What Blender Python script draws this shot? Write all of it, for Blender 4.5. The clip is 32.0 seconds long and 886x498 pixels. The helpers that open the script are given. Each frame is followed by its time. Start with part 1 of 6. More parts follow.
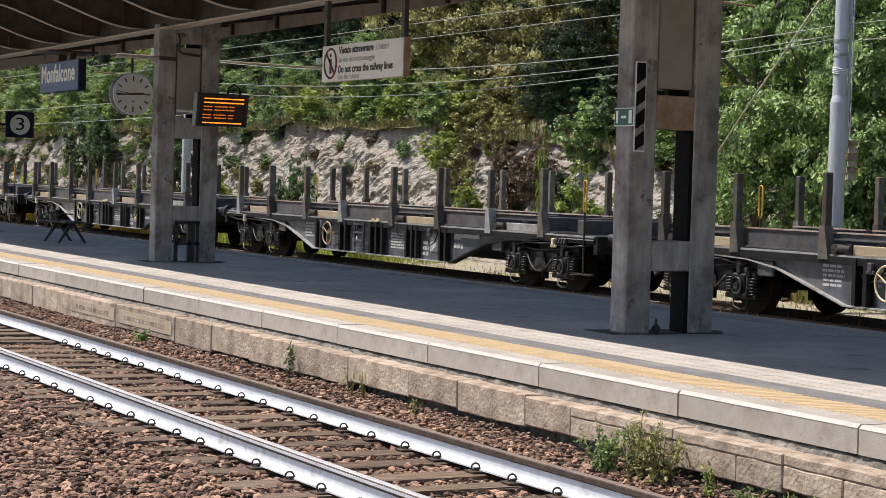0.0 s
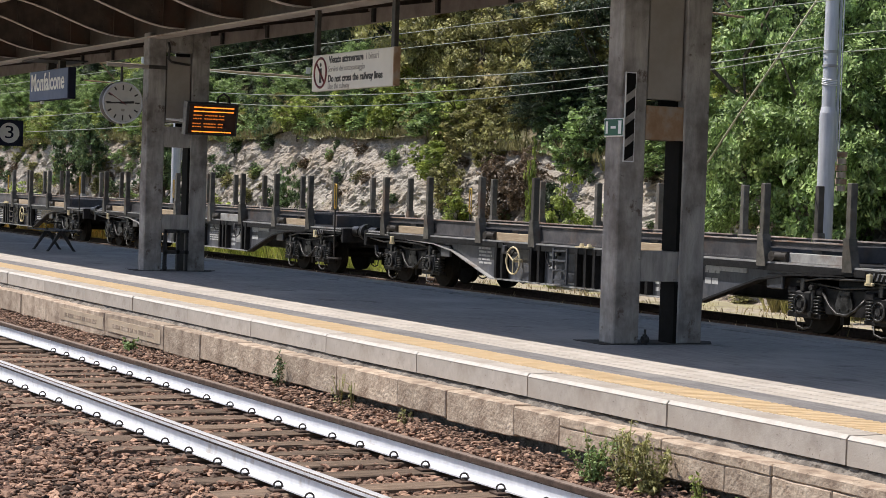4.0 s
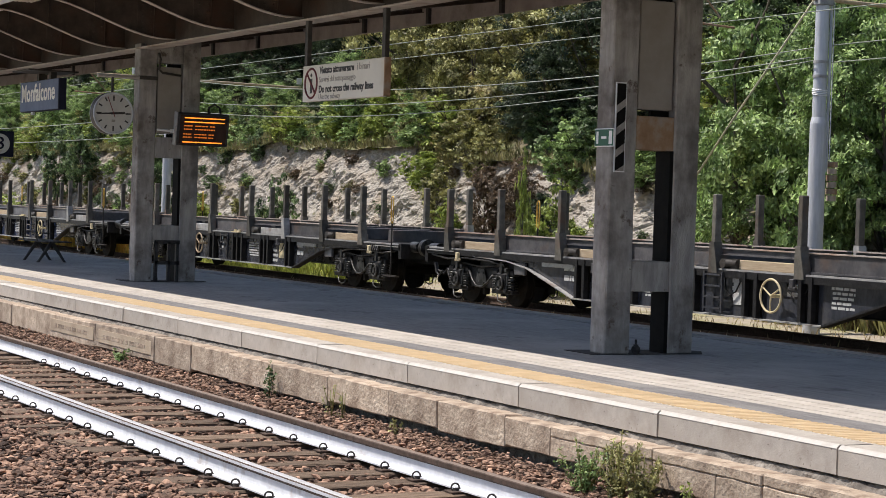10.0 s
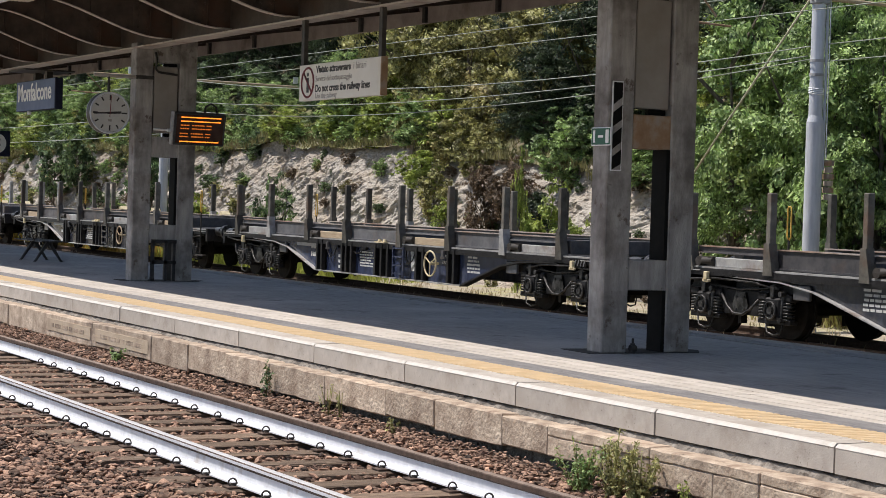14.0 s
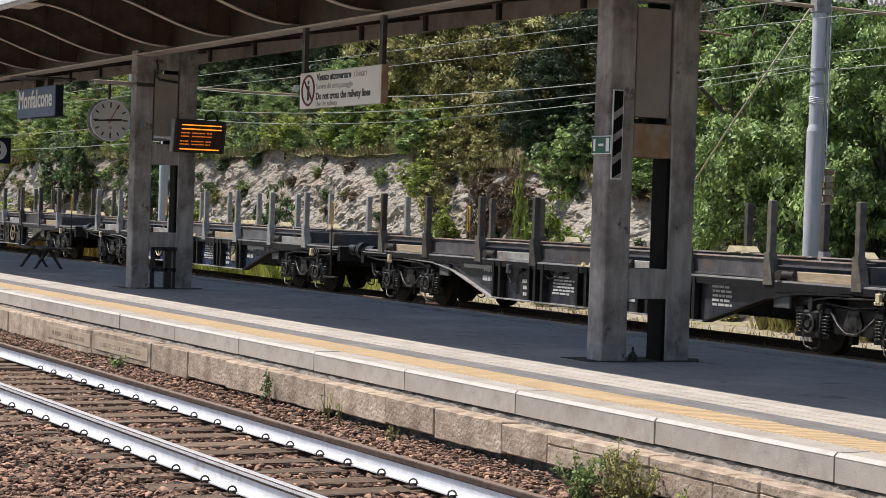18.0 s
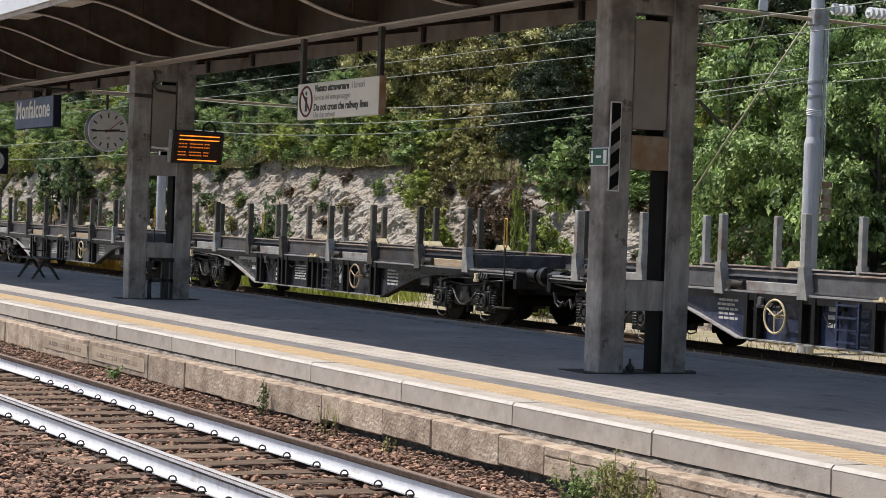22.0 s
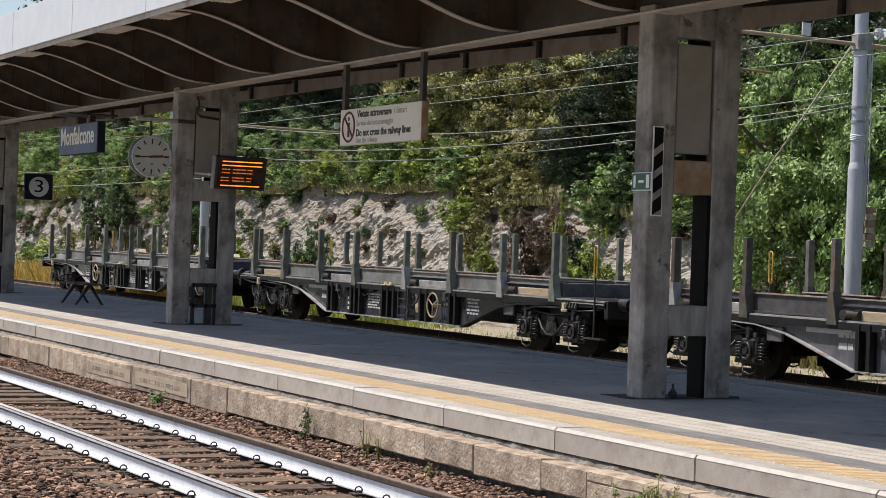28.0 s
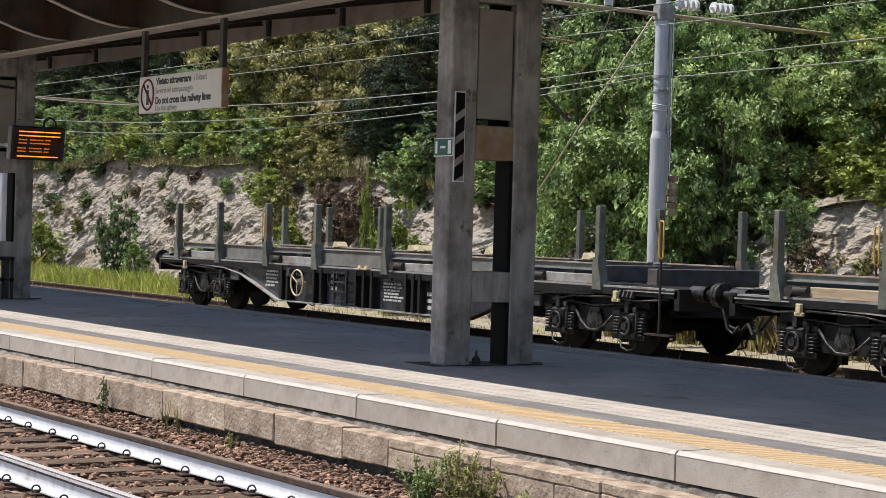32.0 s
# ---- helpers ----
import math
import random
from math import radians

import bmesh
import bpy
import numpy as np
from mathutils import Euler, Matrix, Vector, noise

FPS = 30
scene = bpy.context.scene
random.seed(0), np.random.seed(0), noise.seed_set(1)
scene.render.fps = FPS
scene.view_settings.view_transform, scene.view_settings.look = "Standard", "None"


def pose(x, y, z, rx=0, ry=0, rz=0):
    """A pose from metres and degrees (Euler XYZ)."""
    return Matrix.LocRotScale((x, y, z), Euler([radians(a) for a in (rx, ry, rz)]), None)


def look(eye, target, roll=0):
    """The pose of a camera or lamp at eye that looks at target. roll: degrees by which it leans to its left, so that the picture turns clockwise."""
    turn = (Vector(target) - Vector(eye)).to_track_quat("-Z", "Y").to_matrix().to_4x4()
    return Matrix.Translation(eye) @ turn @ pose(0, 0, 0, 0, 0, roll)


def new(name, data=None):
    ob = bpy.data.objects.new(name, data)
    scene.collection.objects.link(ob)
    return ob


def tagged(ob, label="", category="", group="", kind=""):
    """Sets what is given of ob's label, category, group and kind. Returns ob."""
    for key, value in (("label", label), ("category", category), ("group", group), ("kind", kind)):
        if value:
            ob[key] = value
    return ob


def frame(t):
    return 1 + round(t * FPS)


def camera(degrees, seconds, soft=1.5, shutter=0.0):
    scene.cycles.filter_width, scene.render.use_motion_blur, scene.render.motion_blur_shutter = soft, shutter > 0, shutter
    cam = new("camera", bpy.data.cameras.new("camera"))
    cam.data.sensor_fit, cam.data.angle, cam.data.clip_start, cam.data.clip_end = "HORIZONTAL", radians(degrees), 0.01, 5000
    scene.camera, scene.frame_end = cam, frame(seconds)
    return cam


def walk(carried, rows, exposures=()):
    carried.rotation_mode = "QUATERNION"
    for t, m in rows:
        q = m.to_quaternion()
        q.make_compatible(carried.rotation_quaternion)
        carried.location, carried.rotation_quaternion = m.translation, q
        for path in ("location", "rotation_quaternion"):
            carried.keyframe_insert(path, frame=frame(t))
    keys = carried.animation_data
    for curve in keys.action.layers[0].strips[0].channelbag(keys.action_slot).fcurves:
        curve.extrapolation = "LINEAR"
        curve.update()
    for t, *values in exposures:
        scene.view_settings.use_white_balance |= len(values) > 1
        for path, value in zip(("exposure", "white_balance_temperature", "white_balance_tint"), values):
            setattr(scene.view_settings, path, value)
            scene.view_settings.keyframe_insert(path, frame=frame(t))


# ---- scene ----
cam = camera(25.66, 32.0, soft=0.8)

# x runs along the tracks, y across them, z = 0 is the platform's surface, y = 0 its edge
EYE = (0.0, -7.883, 1.44)


def aim(yaw, pitch, roll, dx, dy, dz):
    return pose(EYE[0] + dx, EYE[1] + dy, EYE[2] + dz) @ pose(0, 0, 0, 0, 0, yaw) @ pose(0, 0, 0, 90 + pitch) @ pose(0, 0, 0, 0, 0, -roll)


# seconds, yaw, pitch, roll, and the drift of the held camera
PATH = [
    (0, 62.715, -1.980, -1.688, -0.000, 0.000, 0.000),
    (0.5, 62.683, -1.975, -1.717, -0.000, -0.000, 0.000),
    (1, 62.648, -1.950, -1.749, -0.000, 0.000, 0.000),
    (1.5, 62.611, -1.909, -1.762, 0.000, 0.000, 0.000),
    (2, 62.575, -1.862, -1.783, 0.001, 0.000, -0.000),
    (2.5, 62.540, -1.809, -1.813, 0.001, 0.000, -0.001),
    (3, 62.501, -1.760, -1.856, 0.001, 0.000, -0.000),
    (3.5, 62.455, -1.721, -1.875, 0.000, -0.000, 0.001),
    (5.5, 62.306, -1.608, -1.841, 0.001, 0.001, 0.002),
    (6, 62.274, -1.591, -1.831, 0.001, 0.000, 0.000),
    (6.5, 62.245, -1.564, -1.859, 0.001, -0.000, -0.001),
    (7, 62.219, -1.536, -1.882, 0.001, -0.001, -0.001),
    (7.5, 62.198, -1.508, -1.871, 0.001, -0.000, -0.001),
    (8, 62.177, -1.469, -1.844, 0.001, 0.001, -0.001),
    (8.5, 62.162, -1.425, -1.842, 0.002, 0.001, -0.002),
    (9, 62.156, -1.389, -1.858, 0.003, 0.001, -0.002),
    (9.5, 62.157, -1.372, -1.859, 0.003, 0.002, -0.001),
    (10, 62.155, -1.370, -1.822, 0.002, 0.001, -0.001),
    (10.5, 62.147, -1.380, -1.791, 0.001, 0.001, -0.002),
    (11, 62.136, -1.391, -1.796, 0.001, 0.000, -0.003),
    (11.5, 62.120, -1.392, -1.816, 0.000, -0.000, -0.002),
    (12, 62.099, -1.388, -1.837, -0.000, -0.001, -0.002),
    (12.5, 62.084, -1.395, -1.832, -0.000, -0.001, -0.002),
    (13, 62.077, -1.404, -1.797, 0.000, -0.000, -0.002),
    (13.5, 62.068, -1.402, -1.767, 0.000, 0.000, -0.002),
    (14, 62.056, -1.392, -1.751, -0.000, 0.000, -0.002),
    (14.5, 62.050, -1.379, -1.728, -0.000, 0.000, -0.003),
    (16.5, 62.066, -1.319, -1.732, 0.001, 0.000, -0.003),
    (17, 62.061, -1.261, -1.790, 0.001, 0.000, -0.002),
    (17.5, 62.061, -1.206, -1.850, 0.000, 0.000, -0.002),
    (18, 62.067, -1.154, -1.880, 0.000, 0.000, -0.002),
    (18.5, 62.063, -1.107, -1.910, 0.001, 0.001, -0.002),
    (19, 62.053, -1.055, -1.918, 0.002, 0.001, -0.002),
    (19.5, 62.041, -0.995, -1.903, 0.002, 0.002, -0.002),
    (20, 62.027, -0.935, -1.935, 0.002, 0.001, -0.003),
    (20.5, 62.018, -0.889, -1.998, 0.002, 0.001, -0.003),
    (21, 62.010, -0.860, -2.038, 0.002, 0.001, -0.003),
    (21.5, 62.000, -0.837, -2.051, 0.001, 0.001, -0.003),
    (22, 62.002, -0.813, -2.034, 0.001, 0.000, -0.003),
    (22.5, 62.008, -0.787, -2.012, 0.001, 0.000, -0.003),
    (23, 62.008, -0.753, -2.025, 0.000, -0.000, -0.003),
    (23.5, 62.013, -0.715, -2.056, 0.001, 0.000, -0.003),
    (24, 62.016, -0.679, -2.064, 0.001, 0.001, -0.003),
    (24.5, 62.024, -0.637, -2.062, 0.001, 0.001, -0.004),
    (25, 62.041, -0.593, -2.090, 0.001, 0.000, -0.003),
    (25.5, 62.040, -0.553, -2.130, 0.001, -0.000, -0.003),
    (27.5, 62.063, -0.064, -2.130, -0.009, -0.005, -0.009),
    (27.6, 62.244, -0.066, -2.107, -0.009, -0.004, -0.010),
    (27.7, 62.559, -0.069, -2.088, -0.007, -0.002, -0.013),
    (27.8, 62.883, -0.072, -2.068, -0.006, 0.001, -0.016),
    (27.9, 63.122, -0.074, -2.049, -0.005, 0.002, -0.018),
    (28, 63.276, -0.077, -2.030, -0.004, 0.004, -0.019),
    (28.2, 63.355, -0.089, -2.011, -0.007, 0.007, -0.026),
    (28.5, 63.364, -0.108, -2.029, -0.008, 0.008, -0.027),
    (29, 63.298, -0.191, -2.073, -0.014, 0.001, -0.022),
    (29.5, 63.266, -0.246, -2.066, -0.009, -0.000, -0.031),
    (30, 63.190, -0.345, -2.000, -0.009, -0.006, -0.029),
    (30.5, 63.140, -0.453, -1.912, -0.000, 0.005, -0.035),
    (31, 62.902, -0.563, -1.845, -0.021, 0.024, -0.045),
    (31.1, 62.791, -0.573, -1.816, -0.025, 0.029, -0.046),
    (31.2, 62.567, -0.582, -1.797, -0.032, 0.038, -0.047),
    (31.3, 62.248, -0.592, -1.779, -0.041, 0.051, -0.049),
    (31.4, 61.817, -0.602, -1.760, -0.055, 0.069, -0.052),
    (31.5, 61.354, -0.612, -1.741, -0.069, 0.088, -0.055),
    (31.6, 60.748, -0.616, -1.721, -0.084, 0.105, -0.062),
    (31.7, 60.110, -0.620, -1.701, -0.100, 0.122, -0.069),
    (31.8, 59.364, -0.624, -1.681, -0.119, 0.143, -0.077),
    (31.9, 58.516, -0.628, -1.661, -0.140, 0.167, -0.086),
    (32, 57.668, -0.633, -1.641, -0.162, 0.190, -0.096),
]
walk(cam, [(row[0], aim(*row[1:])) for row in PATH], exposures=[(t, stops + 0.15, 6500, 12) for t, stops in ((0.0, 0.10), (8.0, 0.09), (17.0, 0.05), (20.0, 0.0), (28.0, -0.03), (31.0, -0.01), (32.0, 0.03))])

# ---- light ----
SUN_EL, SUN_OFF = 61.0, 45.0    # elevation; angle from -y towards -x
world = bpy.data.worlds.new("sky")
scene.world = world
world.use_nodes = True
wn = world.node_tree.nodes
wn.clear()
w_out, w_bg, w_sky = wn.new("ShaderNodeOutputWorld"), wn.new("ShaderNodeBackground"), wn.new("ShaderNodeTexSky")
w_sky.sky_type = "NISHITA"
w_sky.sun_disc = False
w_sky.sun_elevation = radians(SUN_EL)
w_sky.sun_rotation = radians(180 + SUN_OFF)
w_sky.air_density, w_sky.dust_density, w_sky.ozone_density = 1.0, 1.5, 1.0
w_bg.inputs["Strength"].default_value = 0.125
world.node_tree.links.new(w_sky.outputs[0], w_bg.inputs[0])
world.node_tree.links.new(w_bg.outputs[0], w_out.inputs[0])

sun_data = bpy.data.lights.new("sun", "SUN")
sun_data.energy, sun_data.angle, sun_data.color = 4.5, radians(0.53), (1.0, 0.95, 0.87)
sun = new("sun", sun_data)
_el, _az = radians(SUN_EL), radians(SUN_OFF)
_from = Vector((-math.sin(_az) * math.cos(_el), -math.cos(_az) * math.cos(_el), math.sin(_el)))
sun.matrix_world = look(Vector((0, 0, 30)) + _from * 10, (0, 0, 30))


# ---- small builders ----
def box(bm, x0, x1, y0, y1, z0, z1, bevel=0.0):
    vs = [bm.verts.new((x, y, z)) for x in (x0, x1) for y in (y0, y1) for z in (z0, z1)]
    fs = [bm.faces.new([vs[i] for i in f]) for f in ((0, 1, 3, 2), (4, 6, 7, 5), (0, 4, 5, 1), (2, 3, 7, 6), (0, 2, 6, 4), (1, 5, 7, 3))]
    if bevel:
        es = list({e for f in fs for e in f.edges})
        bmesh.ops.bevel(bm, geom=es, offset=bevel, segments=1, affect="EDGES")
    return bm


def prism(bm, outline, axis, a, b):
    """A closed outline of 2D points carried along an axis from a to b. axis x: points are (y, z); y: (x, z); z: (x, y)."""
    def p(u, v, w):
        return (w, u, v) if axis == "x" else (u, w, v) if axis == "y" else (u, v, w)
    n = len(outline)
    lo, hi = [bm.verts.new(p(u, v, a)) for u, v in outline], [bm.verts.new(p(u, v, b)) for u, v in outline]
    fs = [bm.faces.new(lo[::-1]), bm.faces.new(hi)]
    fs += [bm.faces.new((lo[i], lo[(i + 1) % n], hi[(i + 1) % n], hi[i])) for i in range(n)]
    bmesh.ops.recalc_face_normals(bm, faces=fs)
    return bm


def tube(bm, p0, p1, r0, n=12, r1=None, caps=True):
    p0, p1 = Vector(p0), Vector(p1)
    r1 = r0 if r1 is None else r1
    q = (p1 - p0).to_track_quat("Z", "Y")
    rings = []
    for p, r in ((p0, r0), (p1, r1)):
        rings.append([bm.verts.new(p + q @ Vector((r * math.cos(2 * math.pi * i / n), r * math.sin(2 * math.pi * i / n), 0))) for i in range(n)])
    fs = [bm.faces.new((rings[0][i], rings[0][(i + 1) % n], rings[1][(i + 1) % n], rings[1][i])) for i in range(n)]
    for f in fs:
        f.smooth = n > 6
    if caps:
        for f in (bm.faces.new(rings[0][::-1]), bm.faces.new(rings[1])):
            for e in f.edges:
                e.smooth = False
    return bm


def pipe(bm, points, r, n=8):
    """A bent round bar through the points."""
    points = [Vector(p) for p in points]
    rings = []
    for i, p in enumerate(points):
        d = (points[min(i + 1, len(points) - 1)] - points[max(i - 1, 0)]).normalized()
        q = d.to_track_quat("Z", "Y")
        rings.append([bm.verts.new(p + q @ Vector((r * math.cos(2 * math.pi * k / n), r * math.sin(2 * math.pi * k / n), 0))) for k in range(n)])
    for a, b in zip(rings, rings[1:]):
        off = min(range(n), key=lambda s: sum((a[k].co - b[(k + s) % n].co).length for k in range(n)))
        for k in range(n):
            f = bm.faces.new((a[k], a[(k + 1) % n], b[(k + 1 + off) % n], b[(k + off) % n]))
            f.smooth = True
    bm.faces.new(rings[0][::-1])
    bm.faces.new(rings[-1])
    return bm


def ring(bm, centre, axis, radius, r, n=24, m=6):
    """A torus about an axis through centre."""
    q = Vector(axis).to_track_quat("Z", "Y")
    rows = []
    for i in range(n):
        a = 2 * math.pi * i / n
        rows.append([bm.verts.new(Vector(centre) + q @ Vector(((radius + r * math.cos(2 * math.pi * k / m)) * math.cos(a), (radius + r * math.cos(2 * math.pi * k / m)) * math.sin(a), r * math.sin(2 * math.pi * k / m)))) for k in range(m)])
    for i in range(n):
        for k in range(m):
            f = bm.faces.new((rows[i][k], rows[(i + 1) % n][k], rows[(i + 1) % n][(k + 1) % m], rows[i][(k + 1) % m]))
            f.smooth = True
    return bm


def to_mesh(name, bm, material):
    me = bpy.data.meshes.new(name)
    bmesh.ops.recalc_face_normals(bm, faces=bm.faces)
    bm.to_mesh(me)
    bm.free()
    me.materials.append(material)
    return me


def part(name, bm, material, parent, label=""):
    ob = new(name, to_mesh(name, bm, material))
    ob.parent = parent
    if label:
        tagged(ob, label)
    return ob


def piece(name, me, parent, m=None):
    ob = new(name, me)
    ob.parent = parent
    if m is not None:
        ob.matrix_basis = m
    return ob


def thing(name, label, category, at=(0, 0, 0), group="", kind=""):
    ob = new(name)
    ob.matrix_basis = Matrix.Translation(at)
    return tagged(ob, label, category, group, kind)


def solid(name, bm, material, label, category, group="", kind=""):
    return tagged(new(name, to_mesh(name, bm, material)), label, category, group, kind)


def raw_mesh(name, verts, faces, material, smooth=False):
    me = bpy.data.meshes.new(name)
    me.from_pydata(verts, [], faces)
    me.materials.append(material)
    if smooth:
        me.polygons.foreach_set("use_smooth", [True] * len(me.polygons))
    me.update()
    return me


def fast_mesh(name, verts, quads, material):
    """A mesh from arrays of vertices and of triangles or quads."""
    me = bpy.data.meshes.new(name)
    n = quads.shape[1]
    me.vertices.add(len(verts))
    me.vertices.foreach_set("co", np.asarray(verts, np.float32).ravel())
    me.loops.add(quads.size)
    me.loops.foreach_set("vertex_index", quads.astype(np.int32).ravel())
    me.polygons.add(len(quads))
    me.polygons.foreach_set("loop_start", np.arange(0, quads.size, n, dtype=np.int32))
    me.polygons.foreach_set("use_smooth", np.zeros(len(quads), bool))
    me.update(calc_edges=True)
    me.materials.append(material)
    return me


def words(name, text, size, m, material, parent, width=None, label="", squeeze=1.0, bold=0.0):
    """Lettering as a thin mesh; it lies in the local xy plane, its middle at the origin."""
    cu = bpy.data.curves.new(name, "FONT")
    cu.offset = bold
    cu.body, cu.size, cu.align_x, cu.align_y, cu.extrude, cu.resolution_u = text, size, "CENTER", "CENTER", 0.0015, 3
    tmp = new(name, cu)
    me = bpy.data.meshes.new_from_object(tmp.evaluated_get(bpy.context.evaluated_depsgraph_get()))
    bpy.data.objects.remove(tmp)
    me.materials.clear()
    me.materials.append(material)
    xs = [v.co.x for v in me.vertices]
    k = width / (max(xs) - min(xs)) if width else squeeze
    mid = (max(xs) + min(xs)) / 2
    for v in me.vertices:
        v.co.x = (v.co.x - mid) * k
    ob = piece(name, me, parent, m)
    if label:
        tagged(ob, label)
    return ob


# ---- materials ----
def mat(name, dark, light, scale=6.0, rough=0.8, bump=0.0, bump_scale=60.0, metal=0.0, stain=None, stain_at=0.6, stain_scale=1.2, rand=0.0, streak=None, spec=0.4, deep=0.02, spots=None):
    """A surface with two tones at a fine scale, larger stains, relief, and a change from piece to piece."""
    m = bpy.data.materials.new(name)
    m.use_nodes = True
    nt = m.node_tree
    N, L = nt.nodes, nt.links
    bsdf = N["Principled BSDF"]
    tc = N.new("ShaderNodeTexCoord")
    src = tc.outputs["Object"]
    if streak:
        mp = N.new("ShaderNodeMapping")
        mp.inputs["Scale"].default_value = streak
        L.new(src, mp.inputs[0])
        src = mp.outputs[0]
    n1 = N.new("ShaderNodeTexNoise")
    n1.inputs["Scale"].default_value, n1.inputs["Detail"].default_value, n1.inputs["Roughness"].default_value = scale, 6.0, 0.65
    L.new(src, n1.inputs["Vector"])
    ramp = N.new("ShaderNodeValToRGB")
    ramp.color_ramp.elements[0].position, ramp.color_ramp.elements[1].position = 0.32, 0.68
    ramp.color_ramp.elements[0].color, ramp.color_ramp.elements[1].color = (*dark, 1), (*light, 1)
    L.new(n1.outputs["Fac"], ramp.inputs[0])
    col = ramp.outputs[0]
    if stain:
        n2 = N.new("ShaderNodeTexNoise")
        n2.inputs["Scale"].default_value, n2.inputs["Detail"].default_value, n2.inputs["Roughness"].default_value = stain_scale, 5.0, 0.6
        L.new(tc.outputs["Object"], n2.inputs["Vector"])
        r2 = N.new("ShaderNodeValToRGB")
        r2.color_ramp.elements[0].position, r2.color_ramp.elements[1].position = stain_at - 0.08, stain_at + 0.12
        L.new(n2.outputs["Fac"], r2.inputs[0])
        mx = N.new("ShaderNodeMix")
        mx.data_type = "RGBA"
        L.new(r2.outputs[0], mx.inputs["Factor"])
        L.new(col, mx.inputs[6])
        mx.inputs[7].default_value = (*stain, 1)
        col = mx.outputs[2]
    if spots:
        n4 = N.new("ShaderNodeTexNoise")
        n4.inputs["Scale"].default_value, n4.inputs["Detail"].default_value, n4.inputs["Roughness"].default_value = spots[2], 8.0, 0.7
        L.new(tc.outputs["Object"], n4.inputs["Vector"])
        r4 = N.new("ShaderNodeValToRGB")
        r4.color_ramp.elements[0].position, r4.color_ramp.elements[1].position = spots[1], spots[1] + 0.06
        L.new(n4.outputs["Fac"], r4.inputs[0])
        mx4 = N.new("ShaderNodeMix")
        mx4.data_type = "RGBA"
        L.new(r4.outputs[0], mx4.inputs["Factor"])
        L.new(col, mx4.inputs[6])
        mx4.inputs[7].default_value = (*spots[0], 1)
        col = mx4.outputs[2]
    if rand:
        oi = N.new("ShaderNodeObjectInfo")
        geo = N.new("ShaderNodeNewGeometry")
        ad = N.new("ShaderNodeMath")
        ad.operation = "ADD"
        L.new(oi.outputs["Random"], ad.inputs[0])
        L.new(geo.outputs["Random Per Island"], ad.inputs[1])
        fr = N.new("ShaderNodeMath")
        fr.operation = "FRACT"
        L.new(ad.outputs[0], fr.inputs[0])
        mr = N.new("ShaderNodeMapRange")
        mr.inputs["To Min"].default_value, mr.inputs["To Max"].default_value = 1 - rand, 1 + rand
        L.new(fr.outputs[0], mr.inputs["Value"])
        hs = N.new("ShaderNodeHueSaturation")
        L.new(mr.outputs[0], hs.inputs["Value"])
        L.new(col, hs.inputs["Color"])
        col = hs.outputs[0]
    L.new(col, bsdf.inputs["Base Color"])
    bsdf.inputs["Roughness"].default_value = rough
    bsdf.inputs["Metallic"].default_value = metal
    bsdf.inputs["Specular IOR Level"].default_value = spec
    if bump:
        n3 = N.new("ShaderNodeTexNoise")
        n3.inputs["Scale"].default_value, n3.inputs["Detail"].default_value = bump_scale, 4.0
        L.new(src, n3.inputs["Vector"])
        bp = N.new("ShaderNodeBump")
        bp.inputs["Strength"].default_value, bp.inputs["Distance"].default_value = bump, deep
        L.new(n3.outputs["Fac"], bp.inputs["Height"])
        L.new(bp.outputs[0], bsdf.inputs["Normal"])
    return m


def glow(name, colour, strength):
    m = bpy.data.materials.new(name)
    m.use_nodes = True
    b = m.node_tree.nodes["Principled BSDF"]
    b.inputs["Base Color"].default_value = (0.02, 0.01, 0.005, 1)
    b.inputs["Emission Color"].default_value = (*colour, 1)
    b.inputs["Emission Strength"].default_value = strength
    return m


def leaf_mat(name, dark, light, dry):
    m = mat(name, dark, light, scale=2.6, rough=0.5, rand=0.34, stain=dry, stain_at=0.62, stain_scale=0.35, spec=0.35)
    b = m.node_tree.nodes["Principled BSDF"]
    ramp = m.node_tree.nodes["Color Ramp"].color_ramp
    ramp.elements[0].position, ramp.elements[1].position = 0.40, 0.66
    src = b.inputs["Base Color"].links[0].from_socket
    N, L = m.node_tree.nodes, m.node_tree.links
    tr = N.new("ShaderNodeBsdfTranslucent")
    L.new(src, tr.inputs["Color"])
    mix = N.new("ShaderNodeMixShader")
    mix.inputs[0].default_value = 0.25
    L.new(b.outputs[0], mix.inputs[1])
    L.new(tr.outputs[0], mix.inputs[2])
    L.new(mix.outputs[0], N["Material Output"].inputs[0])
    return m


M_EARTH = mat("earth", (0.238, 0.200, 0.149), (0.408, 0.357, 0.281), 3, 0.95, 0.6, 25, stain=(0.306, 0.289, 0.136), stain_at=0.55)
M_BALLAST_BED = mat("ballast_bed", (0.05, 0.033, 0.025), (0.14, 0.09, 0.065), 18, 0.95, 0.8, 30)
M_STONE = mat("ballast_stone", (0.079, 0.040, 0.027), (0.396, 0.248, 0.169), 7, 0.85, 0.3, 60, rand=0.9)
M_DUSTY = mat("dusty_stone", (0.312, 0.257, 0.195), (0.530, 0.460, 0.359), 7, 0.9, 0.3, 60, rand=0.4)
M_GOODS = mat("goods_stone", (0.14, 0.105, 0.082), (0.42, 0.345, 0.28), 7, 0.9, 0.3, 60, rand=0.5)
M_SLEEPER = mat("sleeper_wood", (0.083, 0.055, 0.038), (0.244, 0.173, 0.120), 7, 0.9, 0.7, 40, streak=(3.0, 0.5, 3.0), rand=0.25)
